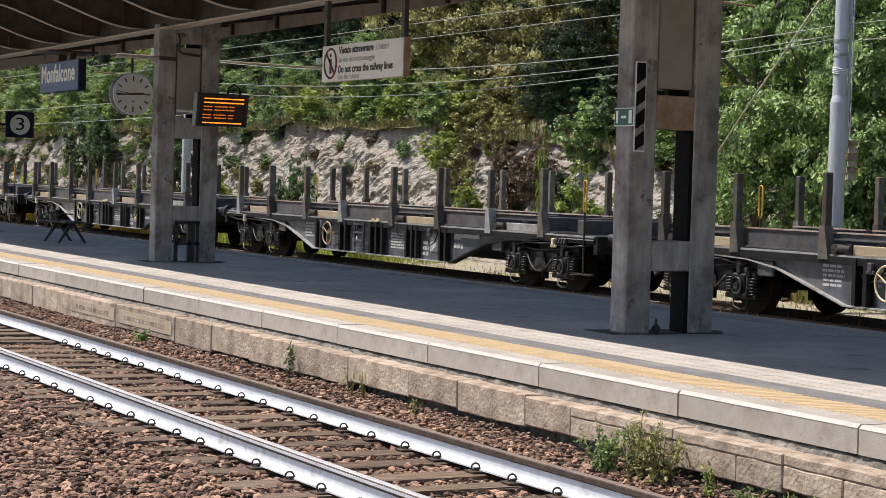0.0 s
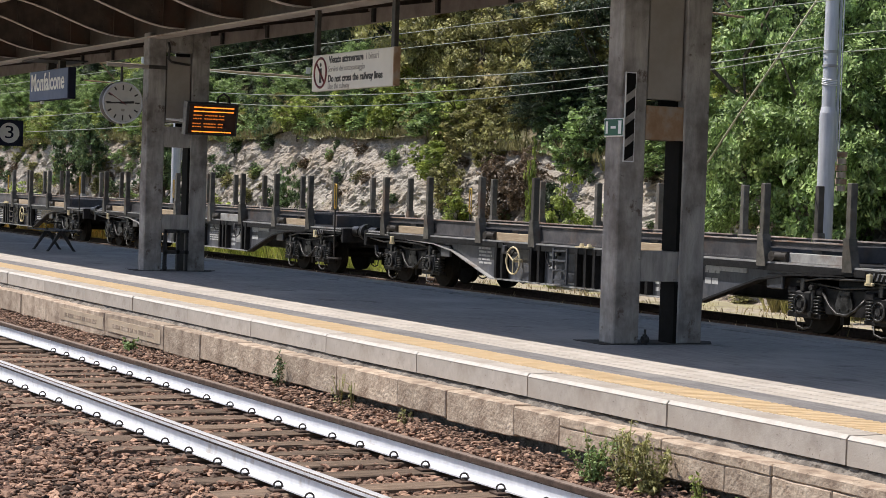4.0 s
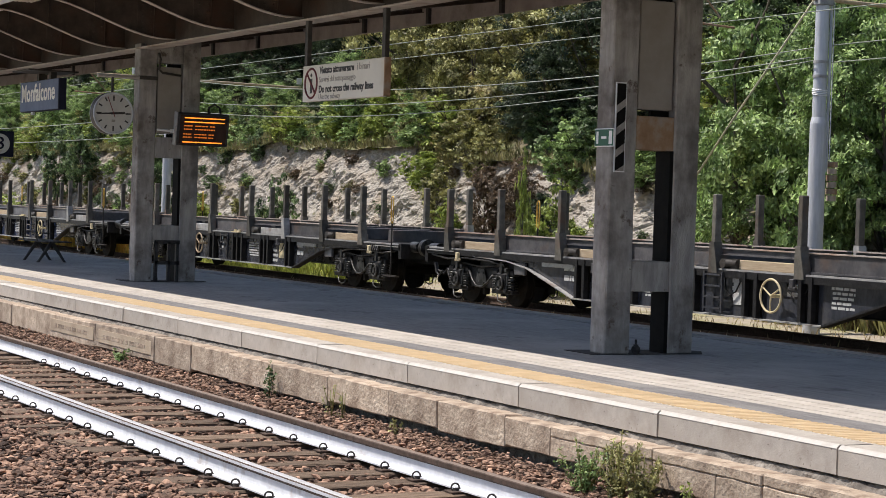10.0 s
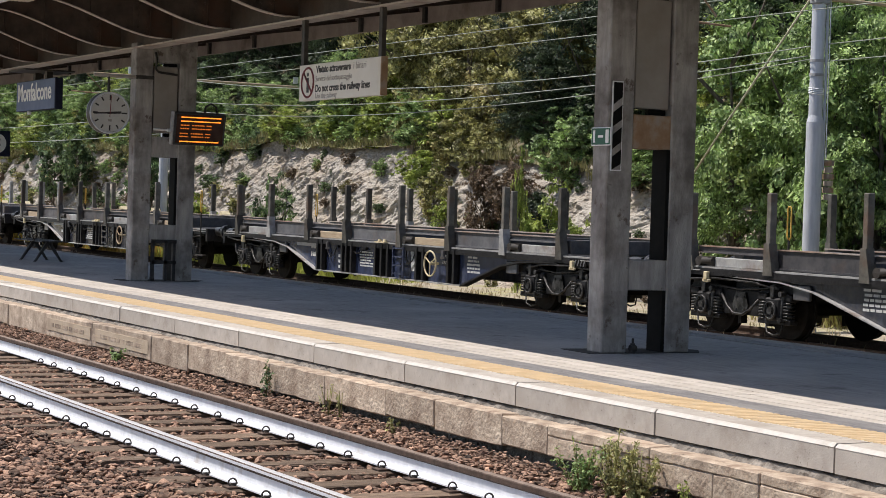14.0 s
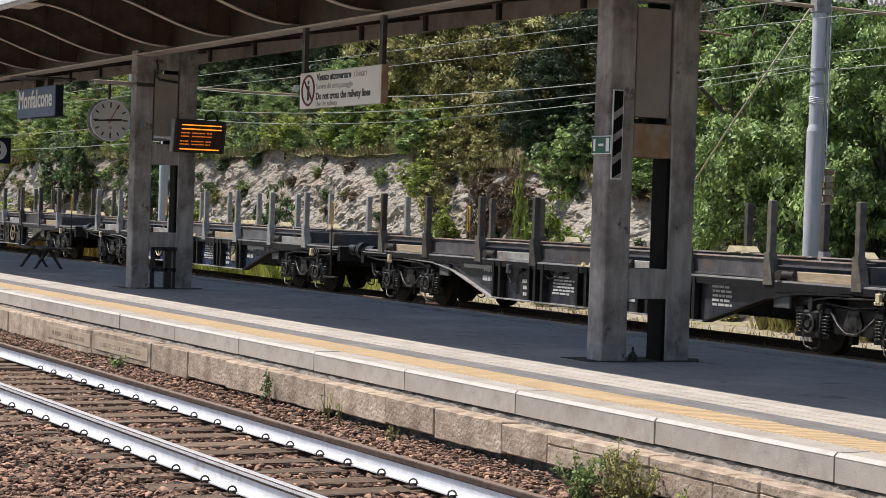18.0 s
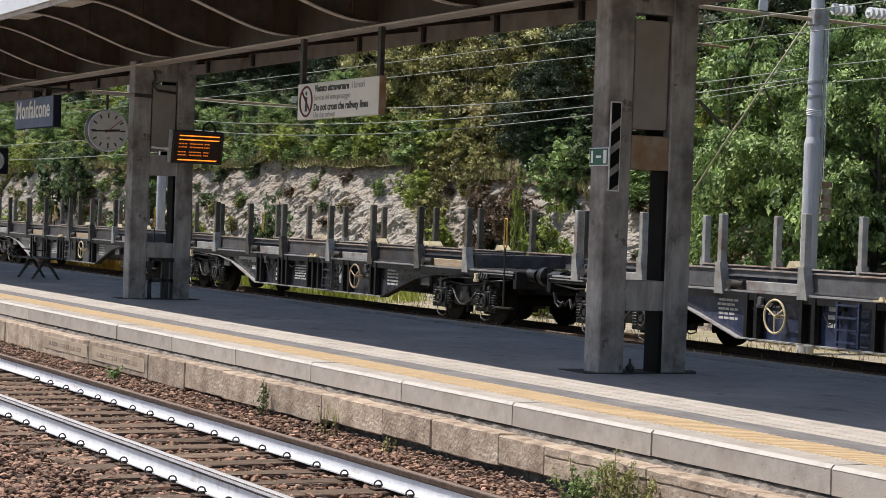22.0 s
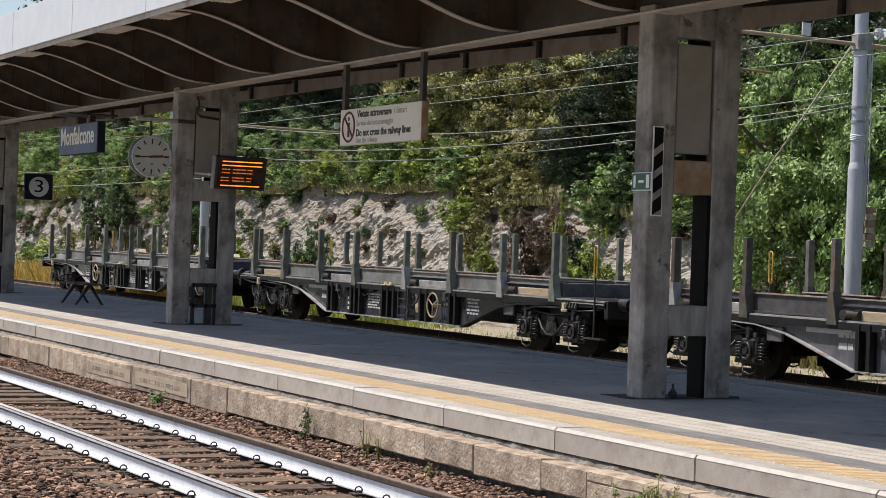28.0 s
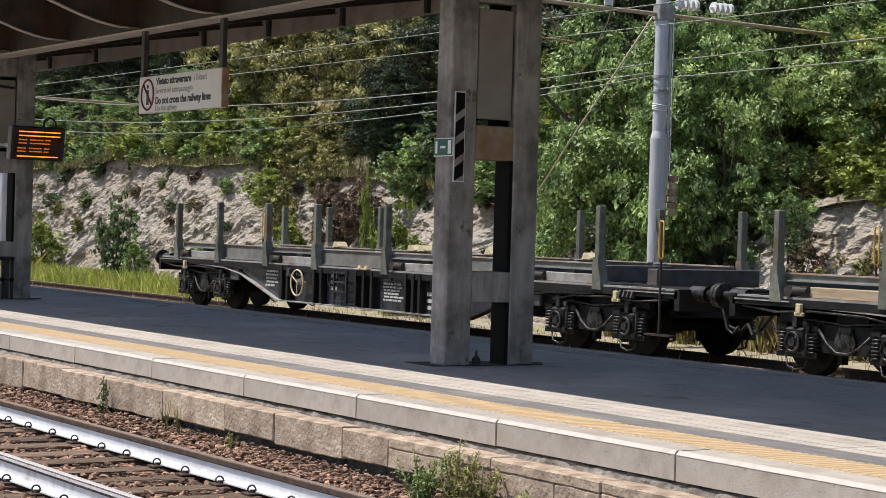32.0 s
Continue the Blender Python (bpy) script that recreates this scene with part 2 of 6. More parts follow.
M_RAIL = mat("rail_rust", (0.055, 0.038, 0.030), (0.13, 0.09, 0.07), 14, 0.8, 0.2, 80, spec=0.2)
M_RAILDULL = mat("rail_dull", (0.17, 0.125, 0.10), (0.25, 0.19, 0.155), 14, 0.7, 0.1, 80)
M_RAILTOP = mat("rail_steel", (0.52, 0.51, 0.50), (0.66, 0.65, 0.65), 20, 0.5, metal=0.35)
M_WHITE = mat("rail_white_paint", (0.58, 0.59, 0.615), (0.73, 0.74, 0.765), 10, 0.6, 0.05, stain=(0.38, 0.32, 0.27), stain_at=0.66, stain_scale=4)
M_CLIP = mat("clip_steel", (0.02, 0.018, 0.016), (0.06, 0.045, 0.035), 20, 0.6)
M_COPING = mat("coping_concrete", (0.37, 0.33, 0.29), (0.49, 0.445, 0.395), 7, 0.85, 0.15, 70, spots=((0.21, 0.18, 0.15), 0.60, 17.0), stain=(0.30, 0.255, 0.21), stain_at=0.57, stain_scale=1.7, rand=0.08)
M_NOSING = mat("nosing_white", (0.475, 0.440, 0.396), (0.581, 0.546, 0.502), 9, 0.8, stain=(0.405, 0.370, 0.326), stain_at=0.6, stain_scale=3)
M_NOTICE = mat("notice_paint", (0.405, 0.317, 0.224), (0.510, 0.414, 0.312), 6, 0.85, 0.2, 30, stain=(0.317, 0.242, 0.176), stain_at=0.57, stain_scale=3)
M_OLDSTONE = mat("old_stone", (0.25, 0.18, 0.13), (0.56, 0.455, 0.35), 6, 0.9, 0.6, 30, stain=(0.19, 0.14, 0.105), stain_at=0.57, stain_scale=2.2, rand=0.2, spots=((0.14, 0.10, 0.07), 0.60, 9.0))
M_MORTAR = mat("mortar", (0.09, 0.075, 0.062), (0.29, 0.255, 0.22), 9, 0.95, 1.0, 30)
M_CRUMBLE = mat("crumbling_mortar", (0.07, 0.058, 0.048), (0.36, 0.32, 0.275), 16, 0.95, 0.8, 40, stain=(0.05, 0.042, 0.036), stain_at=0.56, stain_scale=4)
# asphalt twice: colour raised for shade, then lower for the sunlit strip
M_ASPHALT = mat("asphalt", (0.225, 0.223, 0.225), (0.378, 0.373, 0.372), 9, 0.62, 0.2, 200, stain=(0.432, 0.427, 0.423), stain_at=0.58, stain_scale=0.6, streak=(0.3, 1.7, 1.0), spots=((0.171, 0.169, 0.171), 0.59, 1.3))
M_ASPHALTSUN = mat("asphalt_sun_tone", (0.135, 0.128, 0.13), (0.25, 0.238, 0.236), 9, 0.75, 0.25, 200, stain=(0.30, 0.285, 0.27), stain_at=0.6, stain_scale=0.8, streak=(0.3, 1.7, 1.0))
M_BANDSTONE = mat("pale_paving", (0.440, 0.392, 0.343), (0.554, 0.506, 0.458), 6, 0.85, 0.1, 100, stain=(0.370, 0.326, 0.282), stain_at=0.6, stain_scale=2, rand=0.08)
M_YELLOW = mat("tactile_yellow", (0.546, 0.387, 0.220), (0.642, 0.484, 0.299), 8, 0.8, 0.1, 90, stain=(0.510, 0.422, 0.317), stain_at=0.62, stain_scale=3, rand=0.03)
M_TILE = mat("tactile_base", (0.493, 0.440, 0.370), (0.598, 0.546, 0.466), 8, 0.85, 0.1, 90, rand=0.1)
M_BLACK = mat("flat_black", (0.004, 0.004, 0.004), (0.010, 0.009, 0.008), 9, 0.8, spec=0.15)
M_PATCH = mat("dark_patch", (0.040, 0.038, 0.038), (0.07, 0.066, 0.064), 9, 0.9)
M_CONCRETE = mat("column_concrete", (0.25, 0.232, 0.222), (0.46, 0.43, 0.405), 3.6, 0.85, 0.4, 60, stain=(0.15, 0.132, 0.122), stain_at=0.56, stain_scale=1.9, streak=(2.4, 2.4, 0.55), spots=((0.13, 0.10, 0.085), 0.60, 5.0))
M_PANEL = mat("panel_plaster", (0.26, 0.23, 0.205), (0.33, 0.30, 0.27), 3, 0.8, 0.08, 90)
M_RUST = mat("rust_stained_concrete", (0.26, 0.15, 0.08), (0.38, 0.26, 0.17), 5, 0.85, 0.2, 60, stain=(0.34, 0.30, 0.26), stain_at=0.6, stain_scale=5)
M_DARKSTEEL = mat("dark_steel", (0.025, 0.022, 0.02), (0.06, 0.052, 0.046), 9, 0.55, 0.1, 60)
M_ROOFSTEEL = mat("roof_steel", (0.042, 0.032, 0.027), (0.095, 0.073, 0.06), 4, 0.6, 0.1, 60, stain=(0.085, 0.045, 0.03), stain_at=0.58, stain_scale=1.5, spots=((0.13, 0.10, 0.085), 0.66, 2.2))
M_FLANGE = mat("flange_paint", (0.34, 0.30, 0.27), (0.48, 0.43, 0.39), 6, 0.6, stain=(0.22, 0.14, 0.10), stain_at=0.62, stain_scale=2)
M_BACK = mat("fascia_backing", (0.30, 0.255, 0.23), (0.42, 0.36, 0.325), 3, 0.75, 0.1, 40, stain=(0.13, 0.10, 0.085), stain_at=0.6, stain_scale=1.2)
M_RUBBLE = mat("wall_rubble", (0.09, 0.05, 0.035), (0.40, 0.26, 0.185), 9, 0.95, 0.3, 60, rand=0.6)
M_ROOF = mat("roof_sheet", (0.10, 0.078, 0.066), (0.17, 0.135, 0.115), 3, 0.75, 0.1, 40, stain=(0.24, 0.21, 0.19), stain_at=0.66, stain_scale=0.9)
M_PALESHEET = mat("pale_roof_sheet", (0.42, 0.38, 0.345), (0.60, 0.56, 0.52), 5, 0.6, 0.05, 40, stain=(0.30, 0.24, 0.20), stain_at=0.6, stain_scale=2)
M_FASCIA = mat("fascia_white", (0.60, 0.625, 0.67), (0.68, 0.70, 0.74), 3, 0.5, stain=(0.60, 0.60, 0.60), stain_at=0.68)
M_WAGON = mat("wagon_paint", (0.041, 0.045, 0.054), (0.117, 0.122, 0.145), 4, 0.34, 0.05, 50, stain=(0.169, 0.158, 0.152), stain_at=0.6, stain_scale=1.6, streak=(1.5, 1.5, 0.6), rand=0.3, spots=((0.041, 0.041, 0.043), 0.62, 4.5), spec=0.55)
M_WAGOND = mat("wagon_paint_dark", (0.020, 0.022, 0.030), (0.058, 0.062, 0.079), 4, 0.24, 0.05, 50, stain=(0.105, 0.097, 0.090), stain_at=0.62, stain_scale=1.6, streak=(1.5, 1.5, 0.6), spots=((0.025, 0.025, 0.027), 0.62, 4.5), spec=0.55)
M_WAGONB = mat("wagon_paint_blue", (0.019, 0.027, 0.060), (0.054, 0.069, 0.131), 4, 0.22, 0.05, 50, stain=(0.120, 0.124, 0.143), stain_at=0.62, stain_scale=1.6, streak=(1.5, 1.5, 0.6), spots=((0.026, 0.032, 0.053), 0.62, 4.5), spec=0.6)
# near-black for bogies, ribs and underframe alike
M_BOGIE = mat("bogie_black", (0.006, 0.006, 0.0068), (0.024, 0.023, 0.025), 9, 0.55, 0.3, 40, spec=0.3)
M_GEAR = mat("bogie_gear", (0.022, 0.022, 0.024), (0.11, 0.107, 0.104), 12, 0.38, 0.2, 40, metal=0.2, stain=(0.008, 0.008, 0.0075), stain_at=0.48, stain_scale=7)
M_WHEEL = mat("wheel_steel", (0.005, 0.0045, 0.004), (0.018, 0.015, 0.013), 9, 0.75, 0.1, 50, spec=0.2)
M_BEAM = mat("beam_grey", (0.051, 0.051, 0.059), (0.129, 0.123, 0.129), 4, 0.5, 0.1, 60, stain=(0.175, 0.117, 0.088), stain_at=0.62, stain_scale=0.9, rand=0.3, spec=0.35)
M_TOPEDGE = mat("worn_sunlit_edge", (0.26, 0.22, 0.195), (0.52, 0.46, 0.42), 5, 0.5, 0.1, 60, stain=(0.32, 0.17, 0.10), stain_at=0.56, stain_scale=0.7, rand=0.2)
M_BEAMG = mat("beam_cool_grey", (0.085, 0.088, 0.10), (0.18, 0.18, 0.19), 4, 0.6, 0.1, 60, stain=(0.13, 0.10, 0.08), stain_at=0.62, stain_scale=0.9, rand=0.2)
M_POST = mat("stanchion_brown", (0.067, 0.062, 0.054), (0.152, 0.142, 0.123), 6, 0.7, 0.1, 60, stain=(0.123, 0.080, 0.058), stain_at=0.6, stain_scale=2, rand=0.45)
M_POSTL = mat("stanchion_grey", (0.270, 0.270, 0.257), (0.432, 0.425, 0.405), 6, 0.65, 0.1, 60, stain=(0.203, 0.149, 0.115), stain_at=0.62, stain_scale=2)
M_POSTG = mat("stanchion_green_grey", (0.105, 0.112, 0.095), (0.205, 0.215, 0.185), 6, 0.65, 0.1, 60, stain=(0.12, 0.085, 0.065), stain_at=0.62, stain_scale=2, rand=0.25)
M_BEAMP = mat("beam_pale_grey", (0.15, 0.155, 0.15), (0.28, 0.285, 0.275), 4, 0.6, 0.1, 60, stain=(0.17, 0.13, 0.10), stain_at=0.62, stain_scale=0.9, rand=0.2)
M_BRACKET = mat("bracket_grey", (0.26, 0.26, 0.265), (0.44, 0.435, 0.425), 6, 0.55, 0.1, 60, stain=(0.18, 0.12, 0.09), stain_at=0.62, stain_scale=2, spec=0.4)
M_CREAM = mat("cream_paint", (0.60, 0.50, 0.30), (0.75, 0.66, 0.45), 8, 0.6, stain=(0.40, 0.32, 0.22), stain_at=0.64, stain_scale=6)
M_YPAINT = mat("yellow_paint", (0.60, 0.36, 0.06), (0.72, 0.46, 0.10), 8, 0.6, stain=(0.35, 0.22, 0.08), stain_at=0.64, stain_scale=6)
M_MARK = mat("marking_white", (0.50, 0.50, 0.50), (0.66, 0.66, 0.66), 20, 0.7, stain=(0.25, 0.25, 0.26), stain_at=0.62, stain_scale=9)
M_TIMBER = mat("pale_timber", (0.36, 0.27, 0.18), (0.52, 0.42, 0.30), 6, 0.85, 0.2, 40, streak=(0.5, 4, 4))
M_MAST = mat("galvanised", (0.44, 0.455, 0.49), (0.60, 0.615, 0.65), 5, 0.6, 0.05, 60, metal=0.1, streak=(3, 3, 0.4), spots=((0.28, 0.27, 0.27), 0.66, 5.0))
M_WIRE = mat("wire_metal", (0.28, 0.30, 0.25), (0.42, 0.43, 0.36), 5, 0.5, metal=0.2)
M_GUY = mat("guy_strand", (0.46, 0.42, 0.28), (0.60, 0.55, 0.38), 5, 0.5, metal=0.1)
M_PORCELAIN = mat("insulator", (0.36, 0.28, 0.22), (0.52, 0.43, 0.35), 5, 0.35)
M_ROCK = mat("limestone", (0.238, 0.211, 0.181), (0.494, 0.454, 0.397), 11, 0.95, 1.0, 11, stain=(0.353, 0.287, 0.220), stain_at=0.55, stain_scale=0.6, deep=0.07, streak=(0.75, 1.0, 1.5), spots=((0.211, 0.198, 0.123), 0.59, 3.2))
M_HILL = mat("hill_soil", (0.10, 0.085, 0.05), (0.24, 0.20, 0.125), 2.0, 0.95, 0.6, 12, stain=(0.13, 0.15, 0.055), stain_at=0.5)
M_BARK = mat("bark", (0.07, 0.055, 0.04), (0.17, 0.14, 0.11), 8, 0.9, 0.5, 30, streak=(3, 3, 0.5))
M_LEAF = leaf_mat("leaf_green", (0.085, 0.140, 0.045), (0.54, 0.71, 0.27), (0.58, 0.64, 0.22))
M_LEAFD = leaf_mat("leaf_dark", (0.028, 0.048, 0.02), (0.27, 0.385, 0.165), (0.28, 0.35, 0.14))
M_LEAFSHADE = leaf_mat("leaf_shade", (0.018, 0.030, 0.017), (0.115, 0.155, 0.078), (0.13, 0.145, 0.068))
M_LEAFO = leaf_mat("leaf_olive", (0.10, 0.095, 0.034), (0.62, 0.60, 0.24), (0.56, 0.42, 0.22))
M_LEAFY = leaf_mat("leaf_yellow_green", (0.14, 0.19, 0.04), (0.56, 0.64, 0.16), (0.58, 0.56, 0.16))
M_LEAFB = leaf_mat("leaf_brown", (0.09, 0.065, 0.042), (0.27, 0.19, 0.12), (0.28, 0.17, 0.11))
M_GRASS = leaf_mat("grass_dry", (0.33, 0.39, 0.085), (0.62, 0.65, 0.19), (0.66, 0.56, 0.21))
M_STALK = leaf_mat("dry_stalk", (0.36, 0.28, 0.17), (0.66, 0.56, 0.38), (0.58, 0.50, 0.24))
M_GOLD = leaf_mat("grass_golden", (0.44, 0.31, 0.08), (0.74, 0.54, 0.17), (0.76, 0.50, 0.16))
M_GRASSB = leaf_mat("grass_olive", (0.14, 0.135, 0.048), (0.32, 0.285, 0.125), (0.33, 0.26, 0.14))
M_SIGNWHITE = mat("sign_white", (0.66, 0.62, 0.55), (0.74, 0.70, 0.63), 2, 0.5, stain=(0.60, 0.52, 0.42), stain_at=0.66)
M_SIGNBLUE = mat("sign_blue", (0.052, 0.085, 0.19), (0.10, 0.145, 0.27), 2, 0.5, spec=0.3)
M_SIGNDARK = mat("sign_dark", (0.010, 0.012, 0.030), (0.020, 0.024, 0.050), 3, 0.6, spec=0.2)
M_SIGNGREEN = mat("sign_green", (0.006, 0.075, 0.045), (0.009, 0.10, 0.06), 3, 0.45)
M_INK = mat("ink_black", (0.02, 0.018, 0.018), (0.05, 0.045, 0.045), 20, 0.6)
M_INKRED = mat("ink_red", (0.13, 0.03, 0.035), (0.19, 0.045, 0.05), 20, 0.6)
M_INKGREY = mat("ink_grey", (0.25, 0.23, 0.21), (0.36, 0.33, 0.30), 20, 0.6)
M_LETTER = mat("letter_white", (0.74, 0.74, 0.74), (0.82, 0.82, 0.82), 20, 0.5)
M_DIAL = mat("dial_white", (0.46, 0.45, 0.43), (0.54, 0.53, 0.50), 6, 0.5)
M_LED = glow("led_amber", (1.0, 0.24, 0.02), 1.6)
M_SCREEN = mat("screen_glass", (0.035, 0.016, 0.011), (0.06, 0.028, 0.018), 6, 0.25, spec=0.5)
M_LEDDIM = glow("led_amber_dim", (1.0, 0.22, 0.02), 0.6)
# ---- ground and cutting ----
X0, X1 = -70.0, 14.0            # the stretch that is built in pieces
RAIL_TOP, RAIL_FOOT = -0.54, -0.712
YA, YB = -2.385, -0.880         # rails of the near track
Y2A, Y2B = 11.0, 12.505         # rails of the goods track

gs = [-600, -90, -12, -4.2, -3.6, -3.0, -0.5, -0.15, 0.6, 5.0, 5.6, 6.4, 9.3, 10.2, 13.2, 14.4, 15.4, 60, 600]
gz = [-1.0, -0.86, -0.86, -0.86, -0.84, -0.84, -0.84, -0.80, -0.80, -0.80, -0.80, -0.80, -0.80, -0.76, -0.74, -0.66, -0.60, -0.60, -0.60]
bm = bmesh.new()
cols = [[bm.verts.new((x, y, z)) for y, z in zip(gs, gz)] for x in (-900, -150, -60, -30, 0, 40, 900)]
for a, b in zip(cols, cols[1:]):
    for i in range(len(gs) - 1):
        bm.faces.new((a[i], b[i], b[i + 1], a[i + 1]))
solid("ground", bm, M_EARTH, "bare brown earth between and beside the tracks", "ground", kind="structure")


def fbm(x, y, z, n=4):
    s, a = 0.0, 1.0
    for _ in range(n):
        s += a * noise.noise((x, y, z))
        x, y, z, a = x * 2.1, y * 2.1, z * 2.1, a * 0.5
    return s


def rock_top(x):
    """Height of the upper edge of the bare rock at x."""
    h = float(np.interp(x, [-125, -94, -77, -64, -58, -55, -51, -48.5, -45.5, -40, -34, -29, -26, 12], [3.0, 3.0, 3.2, 3.05, 3.3, 3.0, 3.1, 3.0, 2.7, 2.4, 1.5, 1.5, 2.1, 2.6]))
    return h + 0.28 * noise.noise((x * 0.5, 3, 0)) + 0.20 * noise.noise((x * 1.6, 8, 0)) + 0.10 * noise.noise((x * 4.3, 5, 0))


def slope(x, y):
    """Height of the hillside behind the rock."""
    t = rock_top(x)
    d = max(0.0, y - 17.2)
    return t + 0.62 * d - 0.004 * d * d + min(d, 1.0) * 0.35 * fbm(x * 0.15, y * 0.15, 7, 3)


def crag(x, z):
    """Outward relief of the rock: tilted beds, blocks and cracks."""
    u, w = x * 0.8 + z * 0.6, z * 0.9 - x * 0.35        # along and across the beds
    r = 0.38 * noise.noise((u * 0.45, w * 0.5, 1)) + 0.22 * noise.noise((u * 1.1, w * 1.5, 4))
    r += 0.26 * (0.35 - abs(noise.noise((u * 1.3, w * 2.3, 7)))) + 0.15 * (0.3 - abs(noise.noise((u * 2.9, w * 5.1, 3)))) + 0.12 * (0.3 - abs(noise.noise((u * 6.7, w * 9.0, 5))))
    s = noise.cell_vector((u * 1.7, w * 2.6, 0))
    q = noise.cell_vector((u * 3.9 + 7, w * 6.3, 0))
    return 0.7 * (r + 0.11 * s.x + 0.085 * q.x)


rv, rf = [], []
nx, nv = 1500, 52
for i in range(nx + 1):
    x = -118 + 112 * (i / nx)
    top = rock_top(x)
    for j in range(nv + 1):
        v = j / nv
        z = -0.75 + (top + 0.75) * v
        k = min(1.0, 5 * v) * min(1.0, 6 * (1 - v) + 0.12)
        y = 15.3 + 1.9 * v ** 0.8 - k * (crag(x, z) - 0.12)
        rv.append((x + 0.05 * k * noise.noise((z * 5, x * 3, 3)), y, z + 0.07 * k * noise.noise((x * 3, z * 3, 8))))
for i in range(nx):
    for j in range(nv):
        a = i * (nv + 1) + j
        rf.append((a, a + nv + 1, a + nv + 2, a + 1))
tagged(new("rock_face", raw_mesh("rock_face", rv, rf, M_ROCK)), "pale grey limestone rock cutting with reddish patches", "rock face", kind="structure")

bm = bmesh.new()
grid = []
ys = [16.95, 17.25, 18, 19, 20.5, 22, 24, 27, 31, 36, 44, 60, 90, 160]
for i in range(171):
    x = -160 + 200 * i / 170
    grid.append([bm.verts.new((x, y, slope(x, min(y, 44)) + (0.12 * (y - 44) if y > 44 else 0) - (0.06 if y < 17.2 else 0))) for y in ys])
for a, b in zip(grid, grid[1:]):
    for j in range(len(ys) - 1):
        f = bm.faces.new((a[j], b[j], b[j + 1], a[j + 1]))
        f.smooth = True
solid("hillside", bm, M_HILL, "steep shaded hillside soil under the trees", "hillside", kind="structure")

# ---- near track ----
RAIL = [(-0.075, 0), (0.075, 0), (0.075, 0.012), (0.012, 0.032), (0.0085, 0.05), (0.0085, 0.118), (0.034, 0.134), (0.036, 0.165), (0.030, 0.172),
        (-0.030, 0.172), (-0.036, 0.165), (-0.034, 0.134), (-0.0085, 0.118), (-0.0085, 0.05), (-0.012, 0.032), (-0.075, 0.012)]


def rail(parent, y, x0, x1, painted, bright=True):
    bm = bmesh.new()
    prism(bm, [(y + a, RAIL_FOOT + b) for a, b in RAIL], "x", x0, x1)
    ob = part("rail", bm, M_RAIL, parent, "rusty steel rail with a worn running surface")
    # worn steel; on the bright rail the sun's glint is in the colour
    bm = bmesh.new()
    prism(bm, [(y - 0.031, RAIL_FOOT + 0.1722), (y + 0.031, RAIL_FOOT + 0.1722), (y + 0.028, RAIL_FOOT + 0.1745), (y - 0.028, RAIL_FOOT + 0.1745)], "x", x0, x1)
    part("running_surface", bm, M_RAILTOP if bright else M_RAILDULL, ob, "worn running surface, paled for the sun's glint" if bright else "dull rusty running surface")
    if painted:
        bm = bmesh.new()    # a coat of paint over web and foot on the side towards the camera
        if bright:
            # the bright rail has a white strip along its head too
            prism(bm, [(y - 0.0385, RAIL_FOOT + 0.163), (y - 0.0372, RAIL_FOOT + 0.142), (y - 0.0352, RAIL_FOOT + 0.142), (y - 0.0362, RAIL_FOOT + 0.163)], "x", x0, x1)
        out = [(-0.011, 0.116), (-0.011, 0.052), (-0.0145, 0.034), (-0.0775, 0.0135), (-0.0775, 0.002)]
        inn = [(a + 0.0022, b) for a, b in reversed(out)]
        prism(bm, [(y + a, RAIL_FOOT + b) for a, b in out + inn], "x", x0, x1)
        part("white_paint", bm, M_WHITE, ob, "white heat-reflecting paint on web and foot")
    return ob


track = thing("railway_track", "ballasted main-line track with wooden sleepers and white-painted rails", "railway track", kind="structure")
rail(track, YA, -130, 40, True)
rail(track, YB, -130, 40, True, False)
rng = random.Random(4)
sl_meshes = []
for k in range(5):
    bm = bmesh.new()
    box(bm, -0.125, 0.125, -1.3, 1.3, -0.14, 0.0, 0.012)
    for v in bm.verts:
        v.co.x += rng.uniform(-0.008, 0.008)
        v.co.z += rng.uniform(-0.008, 0.004)
        v.co.y += rng.uniform(-0.03, 0.03)
    sl_meshes.append(to_mesh("sleeper", bm, M_SLEEPER))
bm = bmesh.new()
ring(bm, (0, 0, 0.018), (0.85, -0.42, 0.25), 0.030, 0.007, 14, 6)
box(bm, -0.016, 0.016, -0.01, 0.04, 0.0, 0.014)
clip_mesh = to_mesh("rail_clip", bm, M_CLIP)
bm = bmesh.new()
box(bm, -0.07, 0.07, -0.16, 0.16, -0.014, 0.0, 0.003)
plate_mesh = to_mesh("tie_plate", bm, M_RAIL)
SL0 = -20.566                   # one sleeper's x; the others follow at 0.6 m
for i in range(-76, 58):
    x = SL0 + 0.6 * i + (0.02 if i % 2 else -0.02)
    s = piece("sleeper", sl_meshes[i % 5], track, pose(x, (YA + YB) / 2 + rng.uniform(-0.04, 0.04), -0.727 + rng.uniform(-0.006, 0.004), 0, 0, rng.uniform(-0.7, 0.7)))
    if -5 <= i <= 32:
        for y in (YA, YB):
            piece("tie_plate", plate_mesh, track, pose(x, y, RAIL_FOOT + 0.001))
            piece("rail_clip", clip_mesh, track, pose(x, y - 0.10, RAIL_FOOT + 0.008))
            piece("rail_clip", clip_mesh, track, pose(x, y + 0.10, RAIL_FOOT + 0.008, 0, 0, 180))

# goods track under the wagons
track2 = thing("goods_track", "weedy goods track with rusty rails", "railway track", kind="structure")
rail(track2, Y2A, -160, 40, False, False)
rail(track2, Y2B, -160, 40, False, False)
